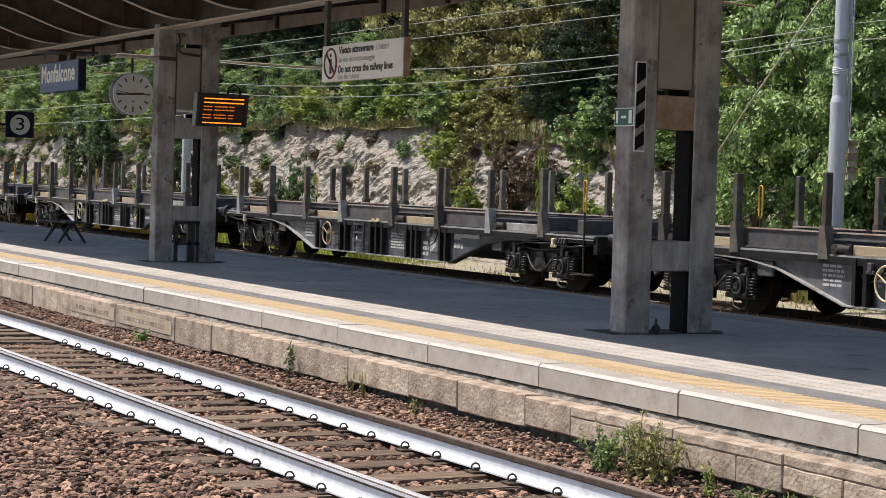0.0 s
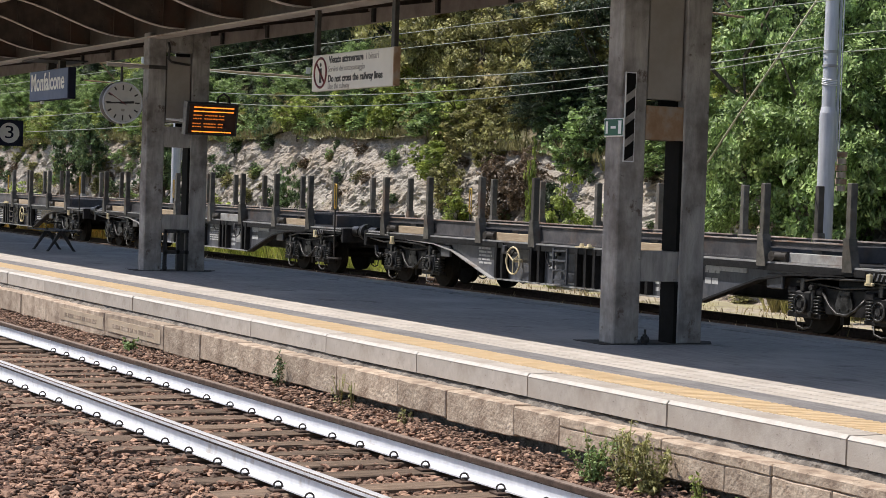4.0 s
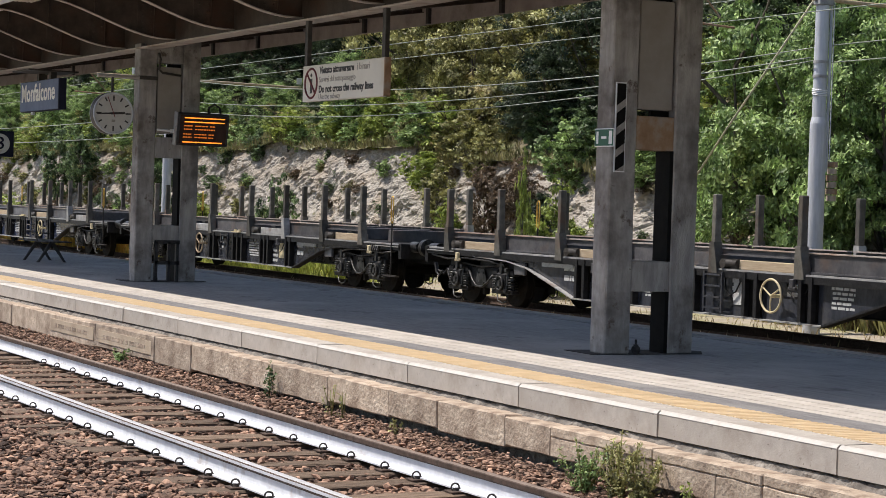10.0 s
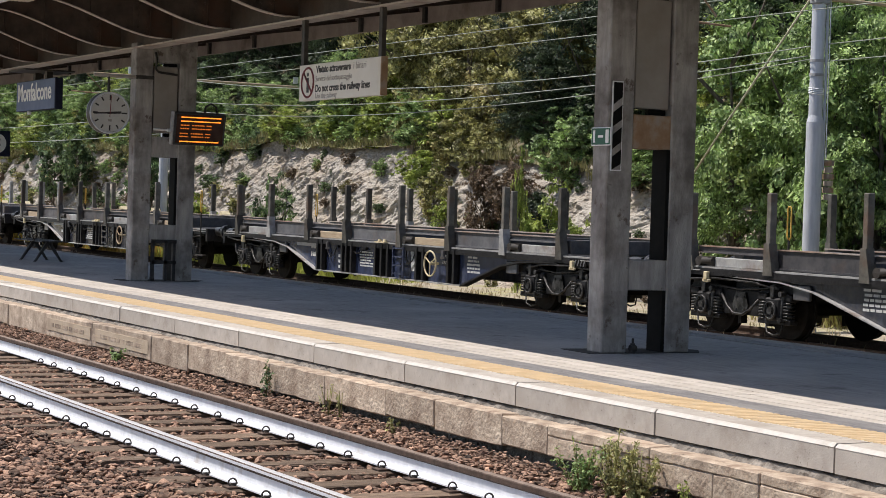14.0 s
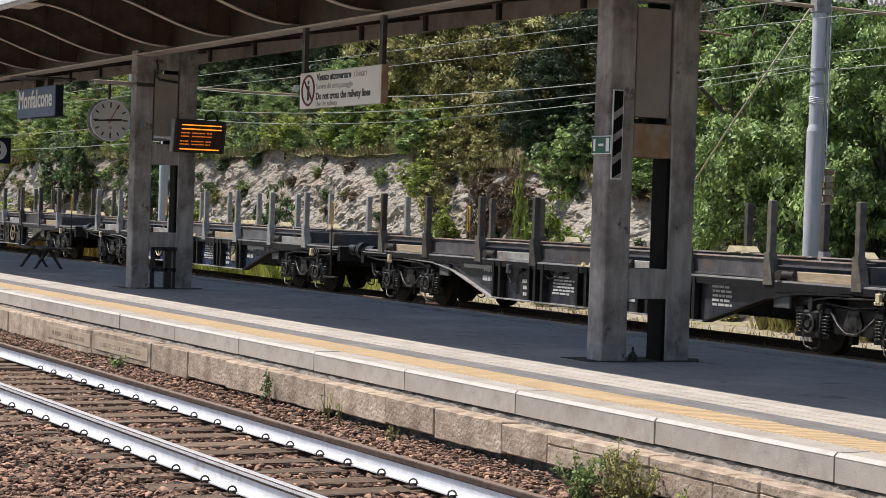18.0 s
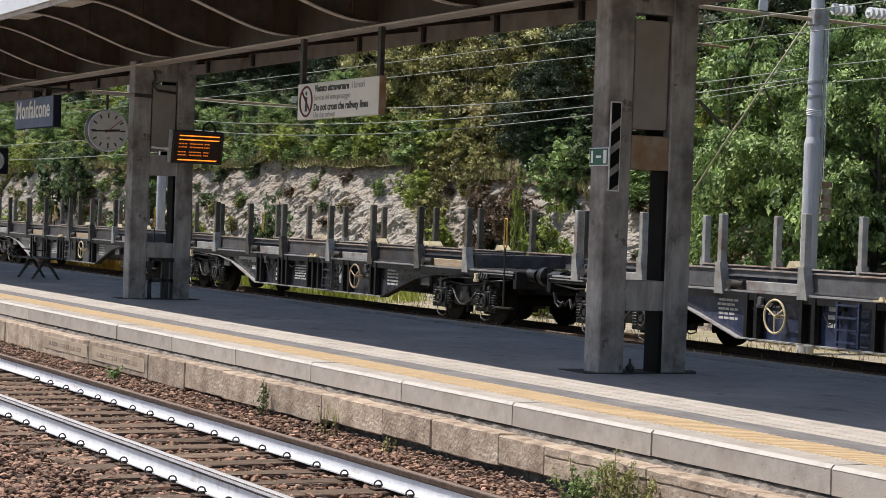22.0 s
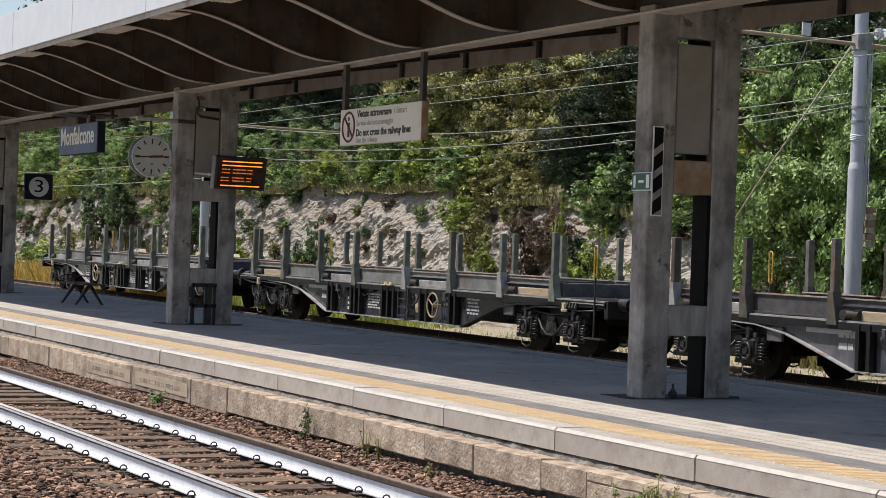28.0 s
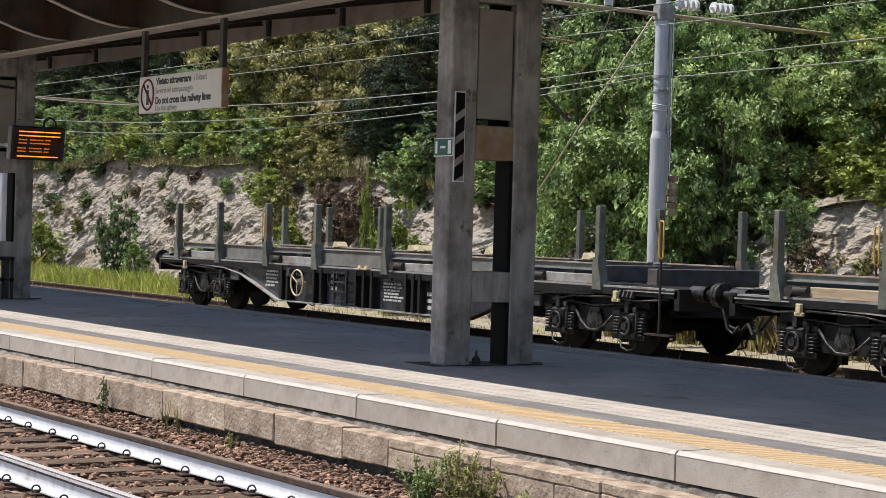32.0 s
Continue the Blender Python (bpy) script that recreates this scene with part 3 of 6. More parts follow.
for i in range(-150, 40):
    piece("sleeper", sl_meshes[i % 5], track2, pose(0.3 + 0.6 * i, (Y2A + Y2B) / 2, -0.727))


# ---- ballast ----
def ballast(name, n, x0, x1, y0, y1, z_of, lo, hi, material, label, seed, skip=None):
    """Broken stones strewn over an area, one joined mesh."""
    r = np.random.RandomState(seed)
    t = (1 + 5 ** 0.5) / 2
    ico = np.array([(-1, t, 0), (1, t, 0), (-1, -t, 0), (1, -t, 0), (0, -1, t), (0, 1, t), (0, -1, -t), (0, 1, -t), (t, 0, -1), (t, 0, 1), (-t, 0, -1), (-t, 0, 1)]) / 1.9
    tri = np.array([(0, 11, 5), (0, 5, 1), (0, 1, 7), (0, 7, 10), (0, 10, 11), (1, 5, 9), (5, 11, 4), (11, 10, 2), (10, 7, 6), (7, 1, 8), (3, 9, 4), (3, 4, 2), (3, 2, 6), (3, 6, 8), (3, 8, 9), (4, 9, 5), (2, 4, 11), (6, 2, 10), (8, 6, 7), (9, 8, 1)])
    x, y = r.uniform(x0, x1, n), r.uniform(y0, y1, n)
    if skip is not None:
        keep = ~skip(x, y)
        x, y = x[keep], y[keep]
    n = len(x)
    z = z_of(x, y) + r.normal(size=n) * 0.011
    s = lo + (hi - lo) * r.rand(n) ** 1.6
    v = ico[None] * (1 + 0.35 * r.uniform(-1, 1, (n, 12, 1)))
    v = np.round(v * 2.2) / 2.2 * 0.6 + v * 0.4
    v = v * np.stack([s, s * r.uniform(0.42, 0.85, n), s * r.uniform(0.25, 0.6, n)], 1)[:, None]
    a, b, c = r.uniform(0, 6.28, n), r.uniform(-0.7, 0.7, n), r.uniform(-0.7, 0.7, n)
    R = np.zeros((n, 3, 3))
    ca, sa, cb, sb = np.cos(a), np.sin(a), np.cos(b), np.sin(b)
    R[:, 0, 0], R[:, 0, 1], R[:, 0, 2] = ca, -sa * cb, sa * sb
    R[:, 1, 0], R[:, 1, 1], R[:, 1, 2] = sa, ca * cb, -ca * sb
    R[:, 2, 1], R[:, 2, 2] = sb, cb
    v = np.einsum("nij,nkj->nki", R, v) + np.stack([x, y, z], 1)[:, None]
    f = (np.arange(n)[:, None, None] * 12 + tri[None]).reshape(-1, 3)
    return tagged(new(name, fast_mesh(name, v.reshape(-1, 3), f, material)), label, "ballast", kind="stuff")


def bed_z(x, y):
    """Height of the ballast across the near track."""
    return np.interp(y, [-6.5, -4.0, -3.2, -2.5, -2.2, -1.1, -0.75, -0.45, -0.18], [-0.80, -0.78, -0.76, -0.745, -0.765, -0.765, -0.735, -0.62, -0.555])


def on_sleeper(x, y):
    d = np.abs((x - SL0) / 0.6 - np.round((x - SL0) / 0.6)) * 0.6
    inside = (d < 0.078) & (y > -2.85) & (y < -0.42)
    near_rail = (np.abs(y - YA) < 0.12) | (np.abs(y - YB) < 0.12)
    return inside | near_rail


bm = bmesh.new()
cols = []
for i in range(60):
    x = -110 + 124 * i / 59
    cols.append([bm.verts.new((x, y, float(bed_z(x, y)) - 0.02)) for y in (-6.6, -4.0, -3.2, -2.5, -2.2, -1.1, -0.75, -0.45, -0.15)])
for a, b in zip(cols, cols[1:]):
    for j in range(8):
        bm.faces.new((a[j], b[j], b[j + 1], a[j + 1]))
solid("ballast_bed", bm, M_BALLAST_BED, "packed brown ballast bed under loose stones", "ballast", kind="structure")
ballast("ballast_stones", 46000, -24, -6.5, -5.2, -0.32, bed_z, 0.018, 0.055, M_STONE, "loose red-brown broken ballast stones", 3, on_sleeper)
ballast("ballast_stones_far", 9000, -75, -24, -4.5, -0.3, bed_z, 0.03, 0.06, M_STONE, "loose red-brown broken ballast stones", 5, on_sleeper)
ballast("wall_foot_rubble", 16000, -30, -6.5, -0.72, -0.17, bed_z, 0.008, 0.034, M_RUBBLE, "dark crumbs of stone and soil at the foot of the wall", 8)
bm = bmesh.new()
box(bm, -160, 40, 9.5, 12.85, -0.84, -0.77)
solid("goods_bed", bm, M_BALLAST_BED, "packed dark ballast bed of the goods track", "ballast", kind="structure")
ballast("goods_track_ballast", 8000, -62, -12, 9.6, 12.8, lambda x, y: np.full_like(x, -0.755), 0.025, 0.055, M_GOODS, "grey-brown ballast stones around the goods rails", 16)
ballast("goods_ballast", 13000, -62, -12, 12.7, 15.2, lambda x, y: np.full_like(x, -0.735), 0.025, 0.075, M_DUSTY, "dusty ballast stones around the goods track", 6)

# ---- platform ----
platform = thing("platform", "island platform with asphalt surface, pale edge paving and yellow tactile strip", "platform", kind="structure")
# one asphalt in two tones, split where sun and shade fall
bm = bmesh.new()
box(bm, X0, X1, 0.711, 1.089, -0.3, -0.002)
part("asphalt_strip", bm, M_ASPHALTSUN, platform, "sunlit asphalt strip in a darker tone than the shaded surface")
bm = bmesh.new()
box(bm, X0, X1, 1.77, 5.22, -0.3, -0.002)
part("asphalt_surface", bm, M_ASPHALT, platform, "worn asphalt lightened for the canopy's shade")
bm = bmesh.new()
box(bm, X0, X1, 0.02, 5.58, -0.78, -0.31)
part("core", bm, M_MORTAR, platform)
bm = bmesh.new()
box(bm, X0, X1, 5.22, 5.62, -0.34, 0.0, 0.01)
part("far_edge", bm, M_COPING, platform, "concrete edge on the goods side")
bm = bmesh.new()
box(bm, X0, X1, 5.0, 5.16, -0.002, 0.004)
for i in range(230):
    x = -40 + i * 0.12
    box(bm, x, x + 0.05, 4.98, 5.30, 0.003, 0.009)
part("far_tactile_strip", bm, M_ASPHALT, platform, "dark ribbed tactile strip")
# rough mortar between coping and old wall, its colour darkened for the shade there
bm = bmesh.new()
rows = []
for i in range(1100):
    x = -45 + 53 * i / 1099
    a, b = noise.noise((x * 3, 0, 0)), noise.noise((x * 7, 5, 0))
    c = noise.noise((x * 16, 9, 0))
    d = noise.noise((x * 1.1, 2, 0))
    rows.append([bm.verts.new((x, 0.06, -0.165)), bm.verts.new((x, 0.05 + 0.02 * c, -0.192 + 0.012 * d)), bm.verts.new((x, 0.018 + 0.024 * b + 0.012 * c, -0.205 + 0.016 * d + 0.012 * a)), bm.verts.new((x, -0.004 + 0.03 * b + 0.016 * c, -0.226 + 0.008 * a)), bm.verts.new((x, -0.03 + 0.04 * a + 0.02 * c, -0.246))])
for a, b in zip(rows, rows[1:]):
    for j in range(4):
        bm.faces.new((a[j], b[j], b[j + 1], a[j + 1]))
part("mortar_bed", bm, M_CRUMBLE, platform, "crumbling mortar joint, darkened for the coping's shade")

# ---- columns ----
COL_X = [-16.20, -30.33, -44.57, -58.75, -1.98, 12.24]


def column(x):
    c = thing("column", "grey concrete H-shaped double column with a rust-stained cross band", "column", (x, 0, 0), "platform columns", "structure")
    h = 0.135
    for a, b in ((2.42, 2.72), (3.17, 3.47)):
        bm = bmesh.new()
        box(bm, -h, h, a, b, 0.0, 3.86 if a < 3 else 4.0, 0.014)
        part("leg", bm, M_CONCRETE, c)
    bm = bmesh.new()
    box(bm, -h + 0.01, h - 0.015, 2.72, 3.17, 0.62, 0.92, 0.008)
    part("lower_cross_piece", bm, M_CONCRETE, c)
    bm = bmesh.new()
    box(bm, -h + 0.02, h - 0.01, 2.72, 3.17, 2.02, 2.355, 0.008)
    part("cross_band", bm, M_RUST if x == COL_X[0] else M_CONCRETE, c, "rust-stained concrete cross band" if x == COL_X[0] else "")
    if x == COL_X[1]:
        bm = bmesh.new()
        pipe(bm, [(0.15, 2.74, 3.72), (0.17, 2.76, 3.62), (0.17, 2.74, 3.45), (0.16, 2.80, 3.40), (0.15, 3.12, 3.37)], 0.02, 7)
        part("conduit", bm, M_DARKSTEEL, c, "bent dark conduit")
    bm = bmesh.new()
    box(bm, 0.026, h - 0.03, 2.742, 3.148, 2.42, 3.50, 0.008)
    part("infill_panel", bm, M_PANEL, c, "recessed plaster panel")
    # added black block: gives the panel's gap its shade by colour
    bm = bmesh.new()
    box(bm, -0.06, 0.024, 2.722, 3.168, 2.42, 3.50)
    part("panel_backing", bm, M_BLACK, c, "black block that darkens the gap round the panel")
    bm = bmesh.new()
    box(bm, -h + 0.01, h - 0.012, 2.72, 3.17, 3.56, 3.86, 0.008)
    part("head", bm, M_CONCRETE, c)
    # black sheet added over the far leg's inner face
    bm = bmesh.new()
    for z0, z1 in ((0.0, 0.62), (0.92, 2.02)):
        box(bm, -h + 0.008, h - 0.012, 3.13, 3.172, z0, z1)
    part("dark_channel", bm, M_BLACK, c, "thin black sheet over the leg's inner face")
    # black plugs stand in for the dark of the slots
    bm = bmesh.new()
    box(bm, -0.02, 0.03, 2.93, 3.16, 3.505, 3.555)
    box(bm, -0.02, 0.03, 2.95, 3.16, 2.36, 2.415)
    part("slot", bm, M_BLACK, c)
    # thin dark sheet on the asphalt round the column's foot
    bm = bmesh.new()
    prism(bm, [(-0.42, 2.30), (0.14, 2.28), (0.20, 3.55), (-0.1, 3.75), (-0.30, 3.6)], "z", -0.001, 0.005)
    part("base_patch", bm, M_PATCH, c, "thin dark patch round the foot")
    return c


for x in COL_X:
    column(x)

# ---- canopy ----
canopy = thing("canopy", "steel platform canopy with curved cantilever ribs and white fascia", "canopy", kind="structure")


def rib_low(u):
    """Height of a rib's lower edge; u runs from 0 at the beam to 1 at the edge."""
    s = min(1.0, max(0.0, (u - 0.07) / 0.85))
    return 3.842 + 0.02 * u + 0.49 * s * s * (3 - 2 * s)


def rib_meshes(sign):
    y0, y1 = (2.505, 0.12) if sign < 0 else (3.55, 6.80)
    pts = [(y0 + (y1 - y0) * u, rib_low(u) if sign < 0 else 4.06 + 0.52 * u) for u in [i / 22 for i in range(23)]]
    bm = bmesh.new()
    prism(bm, pts + [(y1, 4.70), (y0, 4.70)], "x", -0.006, 0.006)
    web = to_mesh("rib_web", bm, M_ROOFSTEEL)
    bm = bmesh.new()
    prism(bm, pts + [(y, z - 0.014) for y, z in reversed(pts)], "x", -0.06, 0.06)
    fl = to_mesh("rib_flange", bm, M_FLANGE if sign < 0 else M_ROOFSTEEL)
    bm = bmesh.new()
    for u in (0.15, 0.55, 0.94):
        y = y0 + (y1 - y0) * u
        box(bm, -0.05, 0.05, y - 0.006, y + 0.006, (rib_low(u) if sign < 0 else 4.06 + 0.52 * u) + 0.002, 4.70)
    st = to_mesh("stiffener", bm, M_ROOFSTEEL)
    bm = bmesh.new()
    y = y0 + (y1 - y0) * 0.2
    box(bm, 0.007, 0.018, y - 0.15, y + 0.15, 3.92, 4.42, 0.003)
    plate = to_mesh("rivet_plate", bm, M_ROOFSTEEL)
    bm = bmesh.new()
    for j in range(5):
        for dy in (-0.07, 0.07):
            tube(bm, (0.018, y + dy, 3.99 + j * 0.09), (0.034, y + dy, 3.99 + j * 0.09), 0.021, 7, 0.015)
    return web, fl, st, plate, to_mesh("rivets", bm, M_ROOFSTEEL)


for sign in (-1, 1):
    web, fl, st, plate, rivets = rib_meshes(sign)
    for i in range(-14, 11):
        x = -16.55 + 2.45 * i
        if x < X0 or x > X1:
            continue
        w = piece("rib", web, canopy, pose(x, 0, 0))
        piece("rib_flange", fl, w)
        piece("stiffener", st, w)
        if sign < 0:
            piece("rivet_plate", plate, w)
            tagged(piece("rivet_cluster", rivets, w), kind="stuff")
for y, low in ((2.52, 3.79), (3.44, 4.02)):
    bm = bmesh.new()
    box(bm, X0, X1, y - 0.007, y + 0.007, low, 4.70)
    part("main_beam", bm, M_ROOFSTEEL, canopy, "brown riveted main beam")
    bm = bmesh.new()
    box(bm, X0, X1, y - 0.15, y + 0.15, low - 0.025, low - 0.001, 0.004)
    part("beam_flange", bm, M_FLANGE if y < 3 else M_ROOFSTEEL, canopy)
for i in range(-14, 11):
    x = -16.55 + 2.45 * i
    if X0 < x < X1 - 2.45:
        bm = bmesh.new()
        box(bm, x + 1.75, x + 2.38, 1.70, 1.79, 4.45, 4.475, 0.004)
        part("hanging_board", bm, M_PALESHEET, canopy, "short pale board under the roof")
        bm = bmesh.new()
        for k in range(9):
            y = 0.30 + 0.062 * k
            prism(bm, [(y, 4.462), (y + 0.02, 4.448), (y + 0.042, 4.448), (y + 0.062, 4.462), (y + 0.062, 4.468), (y, 4.468)], "x", x + 0.25, x + 1.25 + 0.3 * math.sin(7.0 * i))
        part("translucent_sheet", bm, M_PALESHEET, canopy, "pale corrugated sheet behind the fascia")
        # added strip: its pale colour stands for light on the roof's underside
        bm = bmesh.new()
        box(bm, x + 0.02, x + 2.43, 0.14, 0.24, 4.55, 4.58)
        part("eaves_board", bm, M_TIMBER, canopy, "added pale strip for the lit roof underside")
bm = bmesh.new()
for y0, y1, z0, z1 in ((0.09, 2.9, 4.86, 4.74), (2.9, 6.80, 4.74, 4.86)):
    vs = [bm.verts.new(p) for p in ((X0, y0, z0), (X1, y0, z0), (X1, y1, z1), (X0, y1, z1), (X0, y0, z0 + 0.05), (X1, y0, z0 + 0.05), (X1, y1, z1 + 0.05), (X0, y1, z1 + 0.05))]
    for f in ((0, 1, 2, 3), (4, 7, 6, 5), (0, 4, 5, 1), (2, 6, 7, 3), (1, 5, 6, 2), (0, 3, 7, 4)):
        bm.faces.new([vs[i] for i in f])
part("roof_sheet", bm, M_ROOF, canopy, "weathered underside of the roof sheeting")
for y in (0.5, 1.15, 1.8, 3.95, 4.6, 5.3, 6.1):
    bm = bmesh.new()
    box(bm, X0, X1, y - 0.03, y + 0.03, 4.64, 4.73)
    part("purlin", bm, M_ROOFSTEEL, canopy)
for y0 in (0.06, 6.85):
    for i in range(24):
        x = -70.24 + 3.5 * i
        bm = bmesh.new()
        box(bm, x + 0.008, x + 3.492, y0, y0 + 0.03, 4.37, 5.02, 0.004)
        part("fascia_panel", bm, M_FASCIA, canopy, "white-coated fascia panel")
    bm = bmesh.new()
    if y0 < 1:
        box(bm, X0, X1, y0 + 0.032, y0 + 0.06, 4.30, 4.40)
    else:
        # added brown sheet puts shade into the white fascia's back
        box(bm, X0, X1, y0 - 0.03, y0 - 0.004, 4.36, 4.98)
    part("fascia_rail" if y0 < 1 else "fascia_backing", bm, M_FLANGE if y0 < 1 else M_BACK, canopy)
    if y0 > 1:
        for i in range(-14, 11):
            x = -16.55 + 2.45 * i
            bm = bmesh.new()
            box(bm, x + 0.215, x + 0.305, y0 - 0.09, y0 - 0.032, 4.37, 4.9)
            part("end_plate", bm, M_DARKSTEEL, canopy)
# ---- goods train ----
WAGON_Y, PITCH = 11.752, 19.74
RT = RAIL_TOP


def sides(name, build, material, parent, label=""):
    """The same part on the near and on the far side of a wagon."""
    for s in (1, -1):
        bm = bmesh.new()
        build(bm, s)
        part(name, bm, material, parent, label)


def side_box(bm, s, x0, x1, a, b, z0, z1, bevel=0.0):
    """A box at a distance a..b from the wagon's middle, on the side s."""
    y0, y1 = sorted((-s * a, -s * b))
    box(bm, x0, x1, y0, y1, z0, z1, bevel)


POSTS = [1.49, 3.57, 5.83, 7.93, 10.62, 12.82, 15.05, 17.13]      # on the near side; the far side is its half turn


def make_bogie():
    """One bogie as meshes about its pivot; rail top at z = 0."""
    out = {}
    bm = bmesh.new()
    for s in (1, -1):
        y0, y1 = sorted((-s * 0.95, -s * 1.05))
        prism(bm, [(-1.35, 0.66), (-1.2, 0.58), (-0.60, 0.58), (-0.45, 0.34), (0.45, 0.34), (0.60, 0.58), (1.2, 0.58), (1.35, 0.66), (1.32, 0.84), (0.7, 0.84), (0.4, 0.72), (-0.4, 0.72), (-0.7, 0.84), (-1.32, 0.84)], "y", y0, y1)
    box(bm, -0.22, 0.22, -0.95, 0.95, 0.44, 0.72)
    box(bm, -1.16, -1.08, -0.95, 0.95, 0.6, 0.72)
    box(bm, 1.08, 1.16, -0.95, 0.95, 0.6, 0.72)
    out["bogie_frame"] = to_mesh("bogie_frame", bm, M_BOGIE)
    bm = bmesh.new()
    for s in (1, -1):
        y = -s * 0.7525
        tube(bm, (0, y - 0.065, 0), (0, y + 0.065, 0), 0.455, 28)
        tube(bm, (0, y + s * 0.075 - 0.018, 0), (0, y + s * 0.075 + 0.018, 0), 0.485, 28)
        tube(bm, (0, y - s * 0.12 - 0.03, 0), (0, y - s * 0.12 + 0.03, 0), 0.13, 14)
        tube(bm, (0, y - 0.07, 0), (0, y + 0.07, 0), 0.36, 24)
    tube(bm, (0, -0.75, 0), (0, 0.75, 0), 0.08, 12)
    for k in range(3):      # webs that show the turning
        a = k * 2.094
        for s in (1, -1):
            tube(bm, (0.25 * math.cos(a), -s * 0.83, 0.25 * math.sin(a)), (0.25 * math.cos(a), -s * 0.815, 0.25 * math.sin(a)), 0.05, 8)
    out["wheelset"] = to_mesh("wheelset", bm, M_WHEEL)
    bm = bmesh.new()
    box(bm, -0.19, 0.19, -1.16, -0.98, 0.30, 0.66, 0.03)
    tube(bm, (0, -1.19, 0.46), (0, -1.05, 0.46), 0.15, 16)
    box(bm, -0.40, 0.40, -1.12, -0.96, 0.25, 0.32, 0.01)
    box(bm, -0.42, -0.20, -1.12, -0.98, 0.60, 0.72, 0.02)
    box(bm, 0.20, 0.42, -1.12, -0.98, 0.60, 0.72, 0.02)
    out["axle_box"] = to_mesh("axle_box", bm, M_BOGIE)
    bm = bmesh.new()
    ring(bm, (0, -1.195, 0.46), (0, 1, 0), 0.13, 0.018, 20, 6)
    tube(bm, (0, -1.21, 0.46), (0, -1.19, 0.46), 0.06, 12)
    for k in range(4):
        a = k * 1.5708 + 0.785
        tube(bm, (0.1 * math.cos(a), -1.21, 0.46 + 0.1 * math.sin(a)), (0.1 * math.cos(a), -1.19, 0.46 + 0.1 * math.sin(a)), 0.02, 6)
    out["axle_cap"] = to_mesh("axle_cap", bm, M_GEAR)
    bm = bmesh.new()
    for j in range(6):
        ring(bm, (0, 0, 0.05 * j), (0, 0, 1), 0.085, 0.016, 12, 5)
    tube(bm, (0, 0, -0.01), (0, 0, 0.27), 0.05, 8)
    out["spring"] = to_mesh("spring", bm, M_GEAR)
    bm = bmesh.new()
    pipe(bm, [(-0.50, -1.09, 0.66), (-0.3, -1.12, 0.47), (-0.12, -1.13, 0.36), (0.12, -1.13, 0.35), (0.3, -1.12, 0.44), (0.48, -1.09, 0.6)], 0.022, 6)
    pipe(bm, [(-1.2, -1.0, 0.80), (-0.6, -1.1, 0.78), (0.0, -1.1, 0.74), (0.7, -1.1, 0.79), (1.2, -1.0, 0.80)], 0.018, 5)
    out["brake_rod"] = to_mesh("brake_rod", bm, M_GEAR)
    bm = bmesh.new()        # damper link beside an axle box
    tube(bm, (0.24, -1.15, 0.30), (0.24, -1.13, 0.74), 0.028, 8)
    tube(bm, (0.24, -1.20, 0.32), (0.24, -1.08, 0.32), 0.045, 10)
    tube(bm, (0.24, -1.20, 0.72), (0.24, -1.08, 0.72), 0.045, 10)
    box(bm, -0.05, 0.05, -1.17, -1.05, 0.66, 0.86, 0.01)
    box(bm, -0.11, 0.11, -1.16, -1.02, 0.80, 0.83, 0.006)
    out["damper"] = to_mesh("damper", bm, M_GEAR)
    bm = bmesh.new()        # safety stirrup hanging under an axle box
    pipe(bm, [(-0.22, -1.10, 0.27), (-0.17, -1.11, 0.12), (0.0, -1.11, 0.08), (0.17, -1.11, 0.12), (0.22, -1.10, 0.27)], 0.016, 6)
    out["stirrup"] = to_mesh("stirrup", bm, M_GEAR)
    bm = bmesh.new()        # bolster guide in the middle of the side frame
    prism(bm, [(-0.16, 0.36), (0.16, 0.36), (0.20, 0.50), (0.12, 0.70), (-0.12, 0.70), (-0.20, 0.50)], "y", -1.09, -1.052)
    for x in (-0.1, 0.1):
        for z in (0.43, 0.62):
            tube(bm, (x, -1.105, z), (x, -1.088, z), 0.022, 8)
    out["guide_plate"] = to_mesh("guide_plate", bm, M_GEAR)
    bm = bmesh.new()
    for x in (-0.36, 0.36):
        prism(bm, [(x - 0.06, 0.80), (x + 0.06, 0.80), (x + 0.04, 0.18), (x - 0.04, 0.18)], "y", -0.82, -0.70)
        box(bm, x - 0.12, x + 0.12, -0.84, -0.68, 0.34, 0.58, 0.02)
    box(bm, -0.3, 0.3, -0.95, -0.80, 0.56, 0.86)
    out["brake_gear"] = to_mesh("brake_gear", bm, M_BOGIE)
    return out


BOGIE = make_bogie()


def bars(bm, x0, z0, w, h, n, rng, y, s):
    """Unreadable writing as rows of short bars on a plate."""
    dz = h / n
    for j in range(n):
        z = z0 + h - dz * (j + 0.8)
        x = x0 + w * rng.uniform(0, 0.1)
        while x < x0 + w * rng.uniform(0.75, 1.0):
            l = rng.uniform(0.06, 0.2)
            side_box(bm, s, x, min(x + l, x0 + w), y, y + 0.002, z, z + dz * 0.55)
            x += l + 0.025


